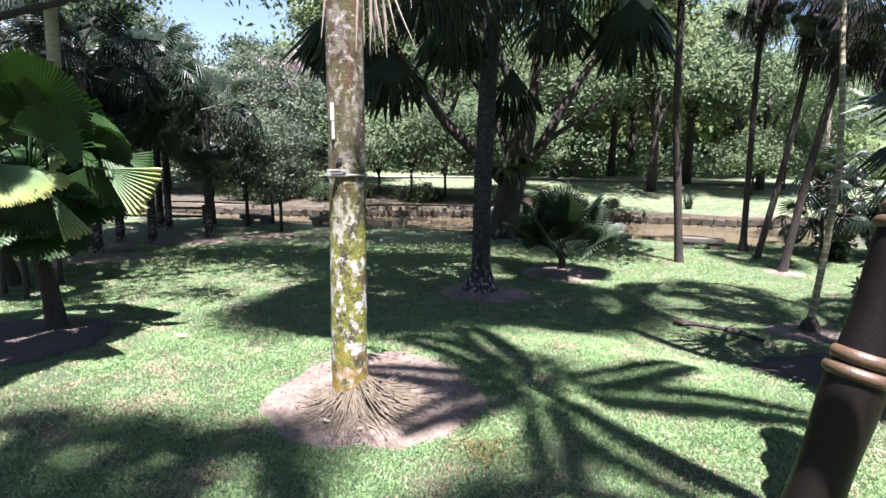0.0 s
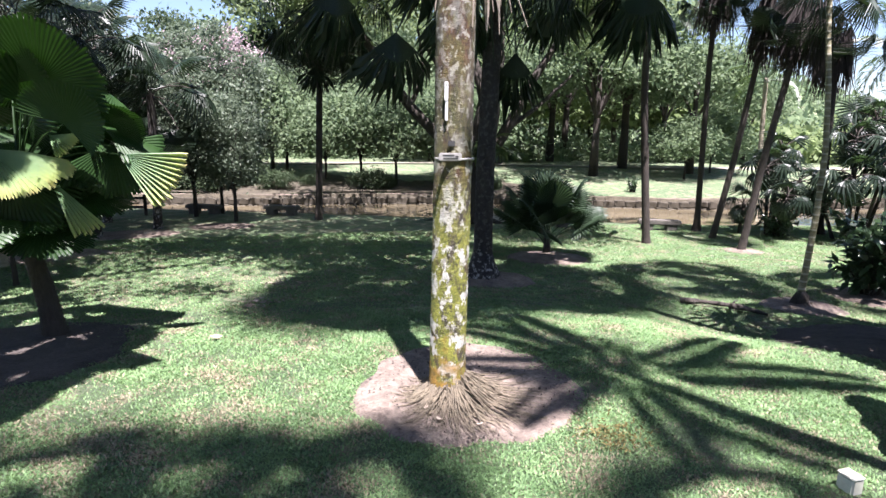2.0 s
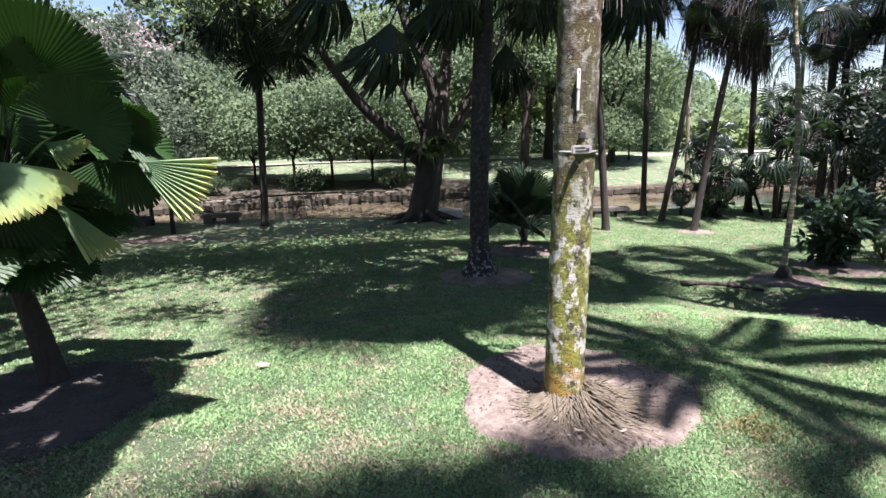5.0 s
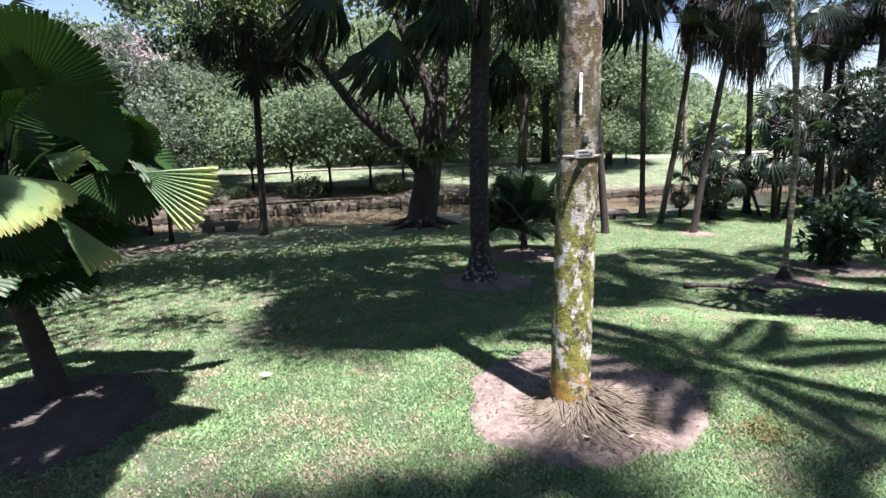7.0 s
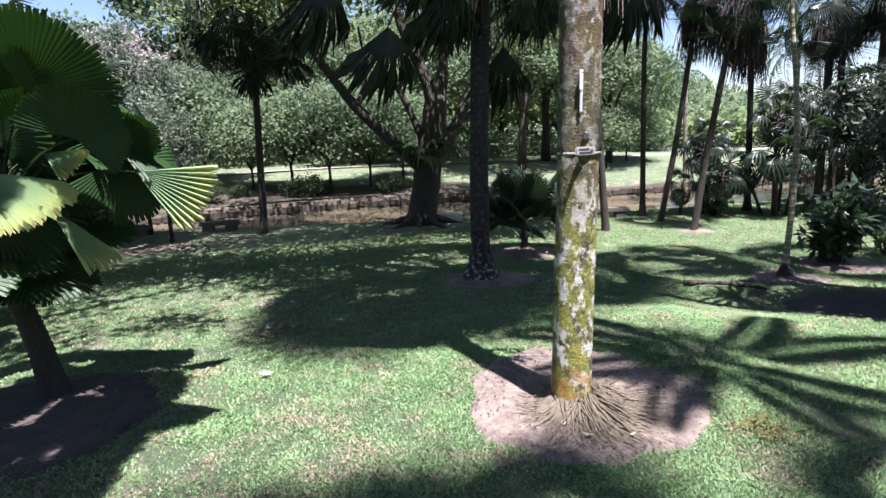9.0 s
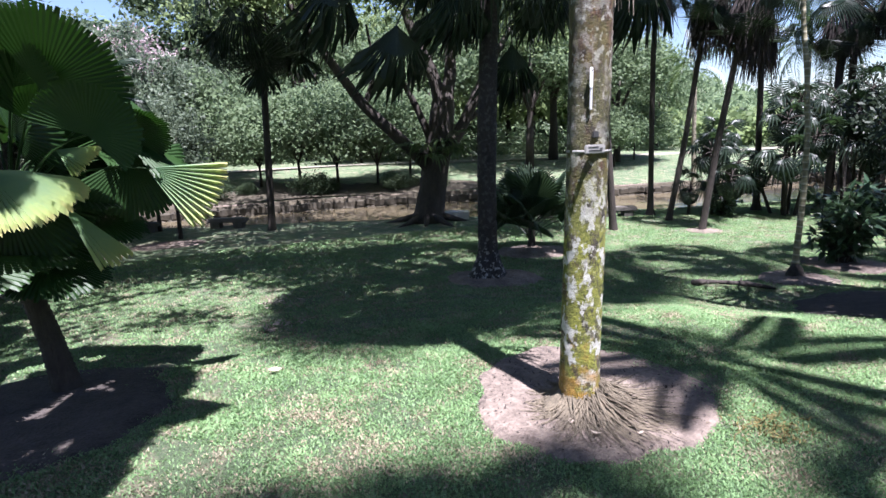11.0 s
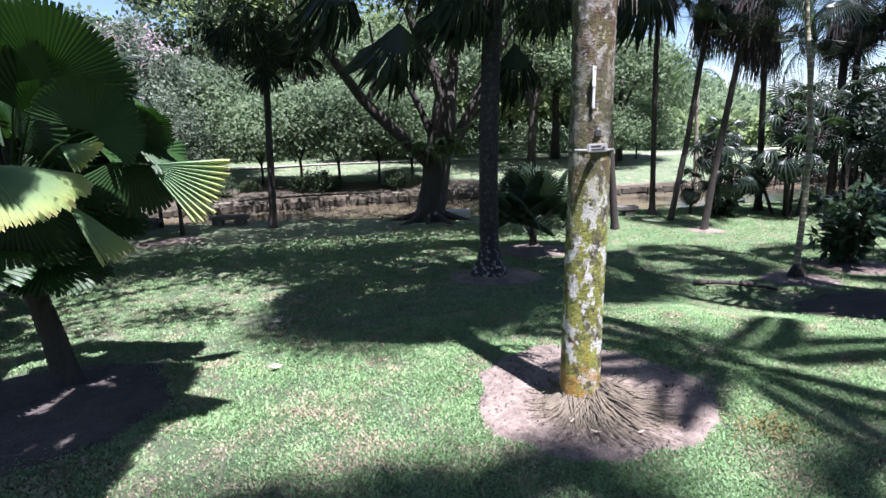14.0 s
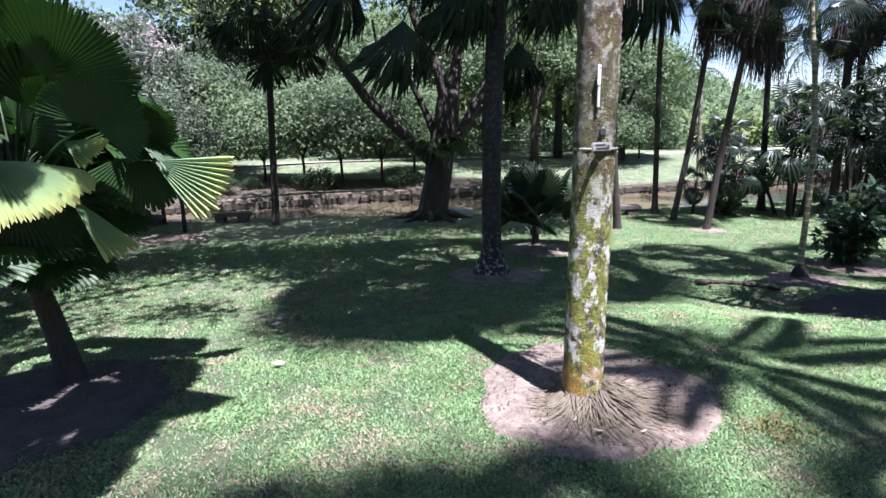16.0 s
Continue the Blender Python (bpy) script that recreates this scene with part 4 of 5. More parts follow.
# Unseen palm added left of view; its leaves shade the ground.
shade_palm = licuala(-5.4, 6.3, [(0.0, 0.1, 1.5), (0.15, 0.1, 3.0), (0.3, 0.1, 4.5)], "unseen tall palm with big round pleated glossy leaves, added for its shade")
for h, t, s, k, n in (((-3.6, 7.1, 5.05), (-2.95, 7.25, 5.05), 0.8, 0, (0, 0, 1)), ((-4.55, 5.75, 4.9), (-3.8, 5.5, 4.8), 0.85, 5, (0, -0.2, 0.9)), ((-3.7, 7.38, 5.0), (-3.0, 7.38, 4.95), 1.0, 0, (0, -0.1, 1)), ((-4.6, 6.95, 5.0), (-5.0, 6.15, 4.8), 1.0, 0, (0, -0.2, 0.9)), ((-4.9, 7.75, 5.0), (-5.5, 7.35, 4.8), 1.05, 0, (-0.1, 0, 0.9)),
                      ((-3.1, 6.8, 4.95), (-3.35, 6.15, 4.85), 0.8, 5, (0, -0.1, 0.9)), ((-4.9, 6.45, 4.9), (-4.5, 5.65, 4.8), 0.95, 0, (0, -0.1, 0.9)), ((-5.2, 6.85, 4.9), (-5.6, 6.05, 4.8), 1.0, 0, (0, -0.1, 0.9)),
                      ((-4.25, 5.85, 4.9), (-4.3, 5.1, 4.8), 0.9, 5, (0, -0.1, 0.9)), ((-4.0, 5.65, 4.85), (-3.4, 5.4, 4.75), 0.75, 5, (0, -0.1, 0.9)), ((-3.9, 6.2, 5.0), (-3.2, 6.2, 4.9), 0.85, 0, (0, -0.1, 0.9)), ((-3.7, 7.2, 5.1), (-3.1, 7.1, 5.0), 0.7, 5, (0, 0, 1)), ((-4.3, 6.8, 5.1), (-3.7, 6.7, 5.0), 0.9, 5, (0, 0, 1)), ((-4.75, 7.95, 5.1), (-4.2, 8.2, 5.1), 0.75, 5, (0, 0, 1)), ((-3.75, 7.2, 5.0), (-3.2, 7.35, 5.0), 0.75, 5, (0, 0, 1)), ((-4.25, 6.95, 5.05), (-3.6, 7.05, 5.05), 0.8, 5, (0, 0, 1))):
    licuala_leaf(shade_palm, h, t, s, k, n)

for k, (x, y, hh) in enumerate(((-7.4, 13.0, 2.9), (-7.25, 13.5, 2.7), (-6.7, 13.75, 3.1), (-6.5, 12.2, 2.6))):
    slim = licuala(x, y, [(0.02, 0.0, 0.9), (-0.05, 0.05, 1.9), (0.03, 0.05, hh)], "slim-stemmed palm with round pleated leaves in shade")
    slim[0].children[0].scale = (0.36, 0.36, 1.0)
    for j in range(7):
        az = j * 0.9 + k
        hub = Vector((x, y, gz(x, y) + hh)) + Vector((0.45 * math.cos(az), 0.45 * math.sin(az), 0.35 - 0.1 * (j % 3)))
        licuala_leaf(slim, hub, hub + Vector((math.cos(az), math.sin(az), -0.35 + 0.2 * (j % 2))), 0.75, j % 2, (0.1, -0.2, 0.95))

# a second clump of the same palm, and a tall grey palm, further along
copy_thing(lic, pose(-7.7, 13.9, gz(-7.7, 13.9), 0, 0, 70))
copy_thing(lic, pose(-9.6, 15.2, gz(-9.6, 15.2), 0, 0, 200))
fan_palm(-8.0, 16.0, (-7.3, 16.0, 9.5), 0.16, 0.13, PALE_BARK, 20, 1.0, 141, "tall palm with a smooth pale grey trunk", mid=[(-7.5, 16.0, 4.4)])

# ---- shaded row of fan palms on the far left of the lawn ----
for i, (x, y, h) in enumerate(((-8.1, 18.3, 4.0), (-8.9, 19.7, 4.6), (-8.6, 20.9, 3.8), (-7.3, 20.3, 4.4), (-8.5, 24.2, 4.6), (-7.9, 23.4, 3.6), (-5.9, 21.8, 3.2), (-11.5, 19.5, 5.0), (-12.5, 22.5, 5.2), (-10.2, 22.0, 4.6))):
    fan_palm(x, y, (x + 0.15, y, gz(x, y) + h + 1.3), 0.14, 0.12, DARK_BARK, 20, 0.95, 150 + i, "shaded fan palm with a dark stem and ragged crown", lo=-75, group="row of dark fan palms")

# ---- post-and-rail fence by the river ----
fence = thing("fence", -11.8, 24.6, gz(-11.8, 24.6), "dark wooden post-and-rail fence", "fence")
v, f = box(0, 0, 0.35, 0.11, 0.11, 0.95, 0.012)
post_mesh = mesh_data("post", v, f, BROWN_BARK)
v, f = box(0.9, 0, 0, 1.8, 0.05, 0.1, 0.01)
rail_mesh = mesh_data("rail", v, f, BROWN_BARK)
for i in range(7):
    p = (-6 + i * 1.8, 2.0 - i * 0.28)
    part("post", post_mesh, fence, "", pose(p[0], p[1], 0))
    if i < 6:
        for h in (0.35, 0.7):
            part("rail", rail_mesh, fence, "", pose(p[0], p[1] - 0.085, h, 0, 0, -8.8))
for i, (x, y, r) in enumerate(((-7.6, 17.2, 1.7), (-9.5, 19.5, 2.2), (-6.4, 20.6, 1.5), (-3.9, 21.8, 1.2))):
    soil_mound(x, y, r, 0.01, 170 + i, "patch of bare reddish soil and leaf litter in shade", 0.6)

# ---- slim bushy trees at the water's edge ----
plant_at(round_tree("riverside_tree", "slim tree with fine grey-green leaves at the water's edge", 5, 0.07, 3.3, (1.3, 1.3, 2.3), 60, 150, 0.3, 0.15, 0.075, 181, TREE_GREY, BROWN_BARK, "trees at the water's edge", 4, -0.85),
         [(-3.5, 22.9, 0.85, 0), (-5.1, 24.3, 1.15, 60), (-4.2, 25.0, 1.0, 120), (-6.6, 24.9, 1.25, 200)])
plant_at(round_tree("dark_shrub", "dark leafy shrub hanging over the river wall", 1.5, 0.05, 0.7, (1.3, 0.7, 0.6), 30, 110, 0.25, 0.14, 0.08, 182, TREE_DARK, BROWN_BARK, "shrubs on the river wall", 3, -0.9),
         [(2.4, 29.3, 0.75, 0), (3.4, 29.9, 0.5, 70), (6.3, 28.9, 0.85, 70), (7.3, 29.3, 0.6, 200), (-2.2, 29.9, 0.9, 150), (-0.6, 30.6, 0.6, 40), (-5, 30.2, 1.2, 220), (-6.8, 30.6, 1.0, 20), (8.6, 28.3, 0.55, 30), (11.8, 27.0, 0.45, 10), (-3.5, 31.6, 1.1, 75)])

# ---- stone benches ----
v, f = box(0, 0, 0.29, 1.45, 0.42, 0.16, 0.03)
seat_mesh = mesh_data("seat", v, f, DARK_STONE)
v, f = box(0, 0, 0.09, 0.36, 0.36, 0.26, 0.02)
leg_mesh = mesh_data("leg", v, f, DARK_STONE)
for i, (x, y, a) in enumerate(((-1.9, 24.35, -24), (11.3, 18.35, -22), (8.5, 19.45, -14), (-4.9, 25.1, -22))):
    b = thing("stone_bench", x, y, gz(x, y), "dark weathered stone bench on the river bank", "bench", "benches by the river", turn=a)
    part("seat", seat_mesh, b)
    for s in (-0.42, 0.42):
        part("leg", leg_mesh, b, "", pose(s, 0, 0))
v, f = box(0, 0, 0, 0.95, 0.6, 0.3, 0.03)
blk = part("concrete_block", mesh_data("concrete_block", v, f, CONCRETE))
blk.matrix_basis = pose(6.15, 21.35, gz(6.15, 21.35) + 0.13, 0, 0, -25)
tagged(blk, "low pale concrete block at the water's edge", "block")

# ---- broad-leaved shrub ----
def shrub(name, x, y, h, r, n, ll, lw, leaf, seed, label, group=""):
    t = thing(name, x, y, spot_z(x, y), label, "shrub", group)
    rng = np.random.RandomState(seed)
    pts, outs = [], []
    for i in range(22):
        a, q = rng.rand() * 6.28, r * (0.2 + 0.8 * rng.rand())
        e = np.array((q * math.cos(a), q * math.sin(a), h * (0.35 + 0.65 * rng.rand())))
        c = curve((0.12 * math.cos(a), 0.12 * math.sin(a), -0.05), e, (0, 0, 0.15 * h), 7)
        sv, sf = tube(c, np.linspace(0.022, 0.006, 7), 5)
        part("stem", mesh_data("stem", sv, sf, BROWN_BARK, True), t)
        for k in range(n // 22):
            u = 0.15 + 0.85 * rng.rand()
            p = np.array([np.interp(u, np.linspace(0, 1, 7), c[:, j]) for j in range(3)])
            pts.append(p + rng.randn(3) * 0.05)
            o = np.array((math.cos(a), math.sin(a), 0.1)) + rng.randn(3) * 0.6
            outs.append(o)
    v, f = leaves(np.array(pts), ll, lw, rng, 0.9, np.array(outs))
    part("foliage", mesh_data("foliage", v, f, leaf), t)
    return t


SHRUB = leaf_mat("glossy_shrub_leaf", (0.016, 0.038, 0.018), (0.05, 0.09, 0.04), 0.3, 0.2, None, "Random Per Island", 0.6)
shrub("broadleaf_shrub", 9.85, 9.6, 1.75, 0.85, 1000, 0.29, 0.11, SHRUB, 191, "glossy dark broad-leaved shrub at the lawn's edge")
shrub("broadleaf_shrub", 11.6, 9.3, 1.2, 0.75, 600, 0.17, 0.07, TREE_LIGHT, 192, "light green leafy shrub at the lawn's edge")
shrub("clipped_shrub", 15.5, 26.4, 0.8, 0.3, 500, 0.1, 0.05, SHRUB, 197, "small clipped dark shrub on the far lawn")
shrub("broadleaf_shrub", 14.6, 16.4, 1.0, 0.7, 500, 0.2, 0.09, SHRUB, 193, "dark low shrub under the clump of palms")
soil_mound(9.9, 9.5, 0.9, 0.05, 194, "dark soil under the broad-leaved shrub")
soil_mound(6.7, 6.9, 1.5, 0.04, 195, "bare soil round at the lawn's edge, its shade put into the colour", 1.0, SHADE_SOIL_AND_CRUMBS)

# ---- dense clumps of many-stemmed fan palms ----
SMALL = [fan_frond("frond", 0.5, 0.5, 14, 230, 0.3, -10, 0.2, 0.3, 201, CLUMP), fan_frond("frond", 0.5, 0.55, 14, 240, 0.3, -40, 0.3, 0.5, 202, CLUMP), fan_frond("frond", 0.5, 0.5, 12, 200, 0.3, -70, 0.3, 0.6, 203, CLUMP)]


def palm_clump(x, y, heights, r, seed, label, nf=13, size=1.0):
    t = thing("palm_clump", x, y, spot_z(x, y), label, "palm", "many-stemmed palm clumps")
    rng = np.random.RandomState(seed)
    for i, h in enumerate(heights):
        a = i * 2.4 + rng.rand()
        q = r * math.sqrt((i + 0.5) / len(heights))
        p0, p1 = (q * 0.4 * math.cos(a), q * 0.4 * math.sin(a), -0.05), (q * math.cos(a), q * math.sin(a), h)
        part("stem", palm_trunk([p0, p1], 0.06, 0.045, BROWN_BARK, 8, 0.12, 1.1, seed + i), t)
        crown(t, p1, SMALL, nf, -70, 75, size, seed * 7 + i, "frond")


palm_clump(14.7, 16.8, (2.9, 2.4, 1.9, 2.6, 1.5), 0.9, 211, "clump of fan palms with pale glinting leaves", 12)
palm_clump(16.4, 15.3, (4.0, 3.4, 2.8, 3.7, 2.2, 3.0, 1.7), 1.2, 212, "tall dark clump of many-stemmed fan palms", 12, 1.15)
palm_clump(18.8, 14.4, (4.4, 3.6, 3.0, 4.0, 2.4, 3.2), 1.3, 213, "tall dark clump of many-stemmed fan palms", 12, 1.2)
palm_clump(20.5, 12.6, (3.6, 3.0, 2.4, 3.9, 1.8), 1.2, 214, "dark clump of many-stemmed fan palms", 12, 1.2)
palm_clump(13.8, 17.3, (1.1,), 0.1, 215, "small single-stemmed fan palm by the water", 11, 0.8)

# ---- feather palms and tall palms at the far right ----
def feather_palm(x, y, h, seed, label, size=1.0, nf=16):
    t = thing("feather_palm", x, y, spot_z(x, y), label, "palm", "feather palms")
    part("trunk", palm_trunk([(0, 0, -0.05), (-0.15, 0.1, h * 0.5), (-0.3, 0.15, h)], 0.11, 0.08, PALE_BARK, 10, 0.15, 1.4, seed), t)
    crown(t, (-0.3, 0.15, h), FEATHERS, nf, -40, 75, size, seed, "feather_frond")


feather_palm(17.3, 20.1, 6.1, 221, "slender feather palm with arching fronds", 0.95, 12)
feather_palm(23.0, 19.0, 7.2, 222, "tall feather palm among dark trees", 1.3, 18)
feather_palm(25.5, 17.0, 8.2, 223, "tall feather palm among dark trees", 1.3, 18)
for i, (x, y, h) in enumerate(((21.8, 15.2, 7.5), (24.5, 14.5, 8.0), (27.5, 16.5, 8.5), (22.5, 11.5, 7.0), (20.6, 16.4, 6.6), (18.4, 11.6, 6.4), (23.5, 17.6, 7.2))):
    t = fan_palm(x, y, (x - 0.3, y, h), 0.16, 0.13, BROWN_BARK, 18, 0.9, 230 + i, "tall fan palm with a shaggy brown skirt", lo=-80, group="tall palms in the thicket")
    skirt(t, (x - 0.3, y, h - 0.1), 10, 0.4, 1.8, 60 + i)
# The last seven stand unseen around the camera, added to block skylight.
plant_at(round_tree("thicket_tree", "dark dense tree at the thicket's edge, also added unseen to block skylight", 7, 0.15, 4.2, (2.8, 2.8, 3.8), 80, 150, 0.5, 0.2, 0.1, 241, THICKET, BROWN_BARK, "thicket trees", 5, -0.95),
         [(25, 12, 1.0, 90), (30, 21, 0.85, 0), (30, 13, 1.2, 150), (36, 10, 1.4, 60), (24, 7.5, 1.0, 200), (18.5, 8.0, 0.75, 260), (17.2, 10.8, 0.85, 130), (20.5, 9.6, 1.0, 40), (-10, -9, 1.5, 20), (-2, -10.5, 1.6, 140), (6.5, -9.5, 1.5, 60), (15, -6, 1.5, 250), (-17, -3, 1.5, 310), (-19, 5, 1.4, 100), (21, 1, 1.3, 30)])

# ---- trees behind and beside the camera, most unseen, added for shade on the lawn ----
limb_tree("overhanging_tree", -13.5, 15.5, gz(-13.5, 15.5), "large tree whose boughs hang over the lawn", [(0, 0, -0.1), (0.1, 0, 2), (0.3, 0, 4.5)], [0.55, 0.4, 0.3],
          [([(0.2, 0, 3.6), (2.4, 0.3, 5.2), (4.8, 0.2, 6.0), (7.5, 0, 6.6)], 0.2, 0.05), ([(0.3, 0, 4.3), (1.5, 1.5, 6.5), (3.5, 3, 8)], 0.18, 0.05), ([(0.2, 0, 4), (2.0, -1.6, 6.0), (4.5, -2.4, 7.2)], 0.18, 0.05)],
          BROWN_BARK, TREE_DARK, (2.8, 0.5, 7.6), (6.0, 4.6, 1.7), 75, 130, 0.55, 0.2, 0.1, 251)
limb_tree("overhanging_tree", -12.5, 8.5, gz(-12.5, 8.5), "unseen tall thin-leaved tree, added so that its boughs shade the lawn", [(0, 0, -0.1), (0.2, 0, 3), (0.8, 0.3, 7)], [0.5, 0.38, 0.28],
          [([(0.7, 0.2, 6), (3.5, 1.5, 8.6), (7.5, 2.8, 10.3), (11, 3.6, 10.8)], 0.2, 0.05), ([(0.8, 0.3, 6.8), (3, 3, 9.5), (6.5, 5, 10.8)], 0.18, 0.05), ([(2, 1, 7.5), (5, 0.8, 9.6), (8, 0.5, 10.6)], 0.12, 0.04)],
          BROWN_BARK, TREE_DARK, (8.8, 3.2, 10.8), (5.6, 3.9, 1.1), 72, 190, 0.5, 0.22, 0.11, 252)
# unseen palms behind the camera and to its right, placed for their shade
COMPACT = [fan_frond("frond", 0.8, 1.15, 22, 190, 0.3, -15, 0.15, 0.4, 6), fan_frond("frond", 0.7, 1.2, 20, 150, 0.22, -35, 0.15, 0.6, 7)]
for k, (x, y, top) in enumerate(((-1.7, -2.9, (-0.5, -1.3, 20.5)), (-3.6, -3.2, (-1.35, -1.1, 20.5)), (1.6, -3.6, (2.2, -2.3, 20.5)), (-5.2, -3.4, (-2.6, -0.75, 20.5)))):
    fan_palm(x, y, top, 0.17, 0.15, GREY_BARK, 8 if k == 2 else 12, 0.82, 261 + 20 * k, "unseen tall fan palm behind the path, added for its shade", lo=-25, hi=85, meshes=COMPACT, group="palms behind the path")
ARCHED = [feather_mesh(2.8, 70, 0.3, 0.5, 14, FEATHER, 0.04), feather_mesh(2.9, 70, 0.5, 0.5, 15, FEATHER, 0.04)]
beside = thing("feather_palm", 3.75, 2.9, gz(3.75, 2.9), "slender feather palm beside the bamboo-shaped column", "palm", "palms behind the path")
part("trunk", palm_trunk([(0, 0, -0.05), (-0.5, -0.3, 6.0), (-1.3, -1.0, 14.5)], 0.1, 0.08, PALE_BARK, 12, 0.15, 1.4, 262), beside)
for k, (az, el, sz) in enumerate(((-70, 8, 0.9), (-108, 6, 1.0), (-158, 4, 0.8), (170, 6, 0.7), (118, 4, 0.65), (72, 8, 0.75), (38, 8, 0.85), (10, 8, 0.9), (140, 45, 0.8), (60, 62, 0.65), (-20, 64, 0.65), (-120, 64, 0.6), (100, 30, 0.55), (-160, 70, 0.6), (150, 76, 0.7), (-60, 74, 0.7))):
    part("feather_frond", ARCHED[k % 2], beside, "", pose(-1.3, -1.0, 14.5, 0, 0, az) @ pose(0, 0, 0, el) @ Matrix.Diagonal((sz, sz, sz, 1)))
fan_palm(6.7, 5.6, (3.7, 7.7, 12.0), 0.13, 0.11, PALE_BARK, 44, 1.25, 264, "leaning slender palm beside the lawn", lo=-30, group="palms behind the path")
fan_palm(8.2, 6.0, (7.5, 8.2, 9.0), 0.15, 0.12, GREY_BARK, 20, 1.1, 265, "unseen tall fan palm beside the lawn, added for its shade", lo=-40, group="palms behind the path")
fan_palm(10.8, 6.6, (10.9, 6.6, 9.5), 0.15, 0.12, GREY_BARK, 24, 1.1, 266, "unseen tall fan palm beside the lawn, added for its shade", lo=-40, group="palms behind the path")

# Unseen clump added to shade the soil round at the lawn's edge.
palm_clump(7.0, 5.6, (3.4, 2.8, 4.3, 2.4, 3.8, 3.1, 5.2, 4.8), 1.2, 268, "unseen clump of fan palms beside the path, added for its shade", 15, 1.6)

# ---- giant bamboo-shaped column and a small service box ----
col = thing("bamboo_column", 3.1, 3.95, gz(3.1, 3.95), "brown column shaped like giant bamboo with tan rings", "column")
ax = lambda z: np.array((0.05 + 0.29 * z, 0.07 * z, z))
zs = np.linspace(-0.05, 3.2, 27)
v, f = tube([ax(z) for z in zs], 0.168 + 0.01 * np.cos(zs * 2 * math.pi / 1.0), 24)
part("shaft", mesh_data("shaft", v, f, BAMBOO, True), col)
for z in (1.13, 2.08, 3.03):
    for dz, r in ((0.0, 0.212), (0.1, 0.2)):
        v, f = tube([ax(z + dz + q) for q in (-0.045, -0.03, 0.0, 0.03, 0.045)], [0.168, r - 0.015, r, r - 0.015, 0.168], 24)
        part("ring", mesh_data("ring", v, f, RINGS, True), col, "raised tan ring")
sb = thing("service_box", 2.58, 4.19, gz(2.58, 4.19) - 0.09, "small cream service box on a low dark base", "box")
v, f = box(0, 0, 0.135, 0.105, 0.13, 0.13, 0.012)
housing = part("housing", mesh_data("housing", v, f, CREAM), sb)
v, f = box(0, 0, 0.205, 0.112, 0.137, 0.014, 0.006)
part("lid", mesh_data("lid", v, f, CREAM), housing)
v, f = box(0, 0, 0.02, 0.1, 0.1, 0.12, 0.01)
part("pedestal", mesh_data("pedestal", v, f, BLACK), sb, "dark pedestal")

# ---- fallen branch, litter ----
br = thing("fallen_branch", 6.1, 9.35, gz(6.1, 9.35), "dead fallen branch lying on the grass", "branch")
v, f = tube(curve((-0.55, 0.45, 0.09), (0.5, -0.5, 0.05), (0.08, 0.1, 0.02), 10), np.array([0.05, 0.065, 0.04, 0.035, 0.05, 0.04, 0.055, 0.045, 0.04, 0.02]), 7, 0.15, 3)
part("stem", mesh_data("stem", v, f, BROWN_BARK, True), br)
for a, b in (((-0.3, 0.3, 0.07), (-0.6, 0.05, 0.16)), ((0.1, -0.05, 0.06), (0.45, 0.15, 0.12))):
    v, f = tube(curve(a, b, (0, 0, 0.03), 5), np.linspace(0.025, 0.008, 5), 5)
    part("twig", mesh_data("twig", v, f, BROWN_BARK, True), br)
for i, (x, y, s) in enumerate(((-2.29, 8.36, 0.085), (-1.95, 10.6, 0.1), (-0.1, 5.75, 0.05), (0.2, 5.6, 0.04), (-0.2, 6.0, 0.05))):
    rng = np.random.RandomState(270 + i)
    pts = np.array([(0, 0, 0.05)])
    v, f = fan(s, 7, 150, 0.8, 0.3, -0.2, 0.0, rng)
    lf = part("fallen_leaf", mesh_data("fallen_leaf", v + (0, 0, 0.03), f, DRY))
    lf.matrix_basis = pose(x, y, gz(x, y) + 0.03, 4, 6, 60 * i)
    tagged(lf, "pale dry leaf lying on the ground", "leaf", "fallen leaves")
for i, (x, y, mat, col) in enumerate(((-1.75, 12.7, DRY, "brown"), (-1.95, 10.6, DRY, "brown"), (1.24, 5.2, OCHRE, "ochre"))):
    rng = np.random.RandomState(280 + i)
    k = 60 if mat is DRY else 420
    pts = rng.randn(k, 3) * (0.16, 0.13, 0.0) + (0, 0, 0.02)
    v, f = leaves(pts, 0.14 if mat is DRY else 0.045, 0.03 if mat is DRY else 0.012, rng, 0.2)
    lt = part("leaf_litter", mesh_data("leaf_litter", v, f, mat))
    lt.location = (x, y, gz(x, y) + 0.02)
    tagged(lt, "small patch of dry " + col + " leaf litter on the lawn", "litter", "leaf litter on the lawn")

# an added near lobe of the spreading tree's canopy, above the view, for shade
rng = np.random.RandomState(291)
c = clumps((-3.8, -5.4, 8.8), (6.8, 3.8, 1.2), 88, rng, -0.6)
pts = np.concatenate([q + rng.randn(320, 3) * (0.75, 0.75, 0.4) for q in c])
v, f = leaves(pts, 0.22, 0.1, rng)
part("crown", mesh_data("crown", v, f, TREE_LIGHT), next(o for o in scene.collection.objects if o.name == "spreading_tree"))

# ---- ferns and roots of the spreading tree ----
rng = np.random.RandomState(290)
vs = []
for i in range(26):
    a = rng.rand() * 6.28
    vs.append((0.42 * math.cos(a), 0.42 * math.sin(a), 2.1 + 0.5 * rng.rand(), math.degrees(a) - 90, 15 + 40 * rng.rand(), 0.55 + 0.3 * rng.rand()))
spread_tree = next(o for o in scene.collection.objects if o.name == "spreading_tree")
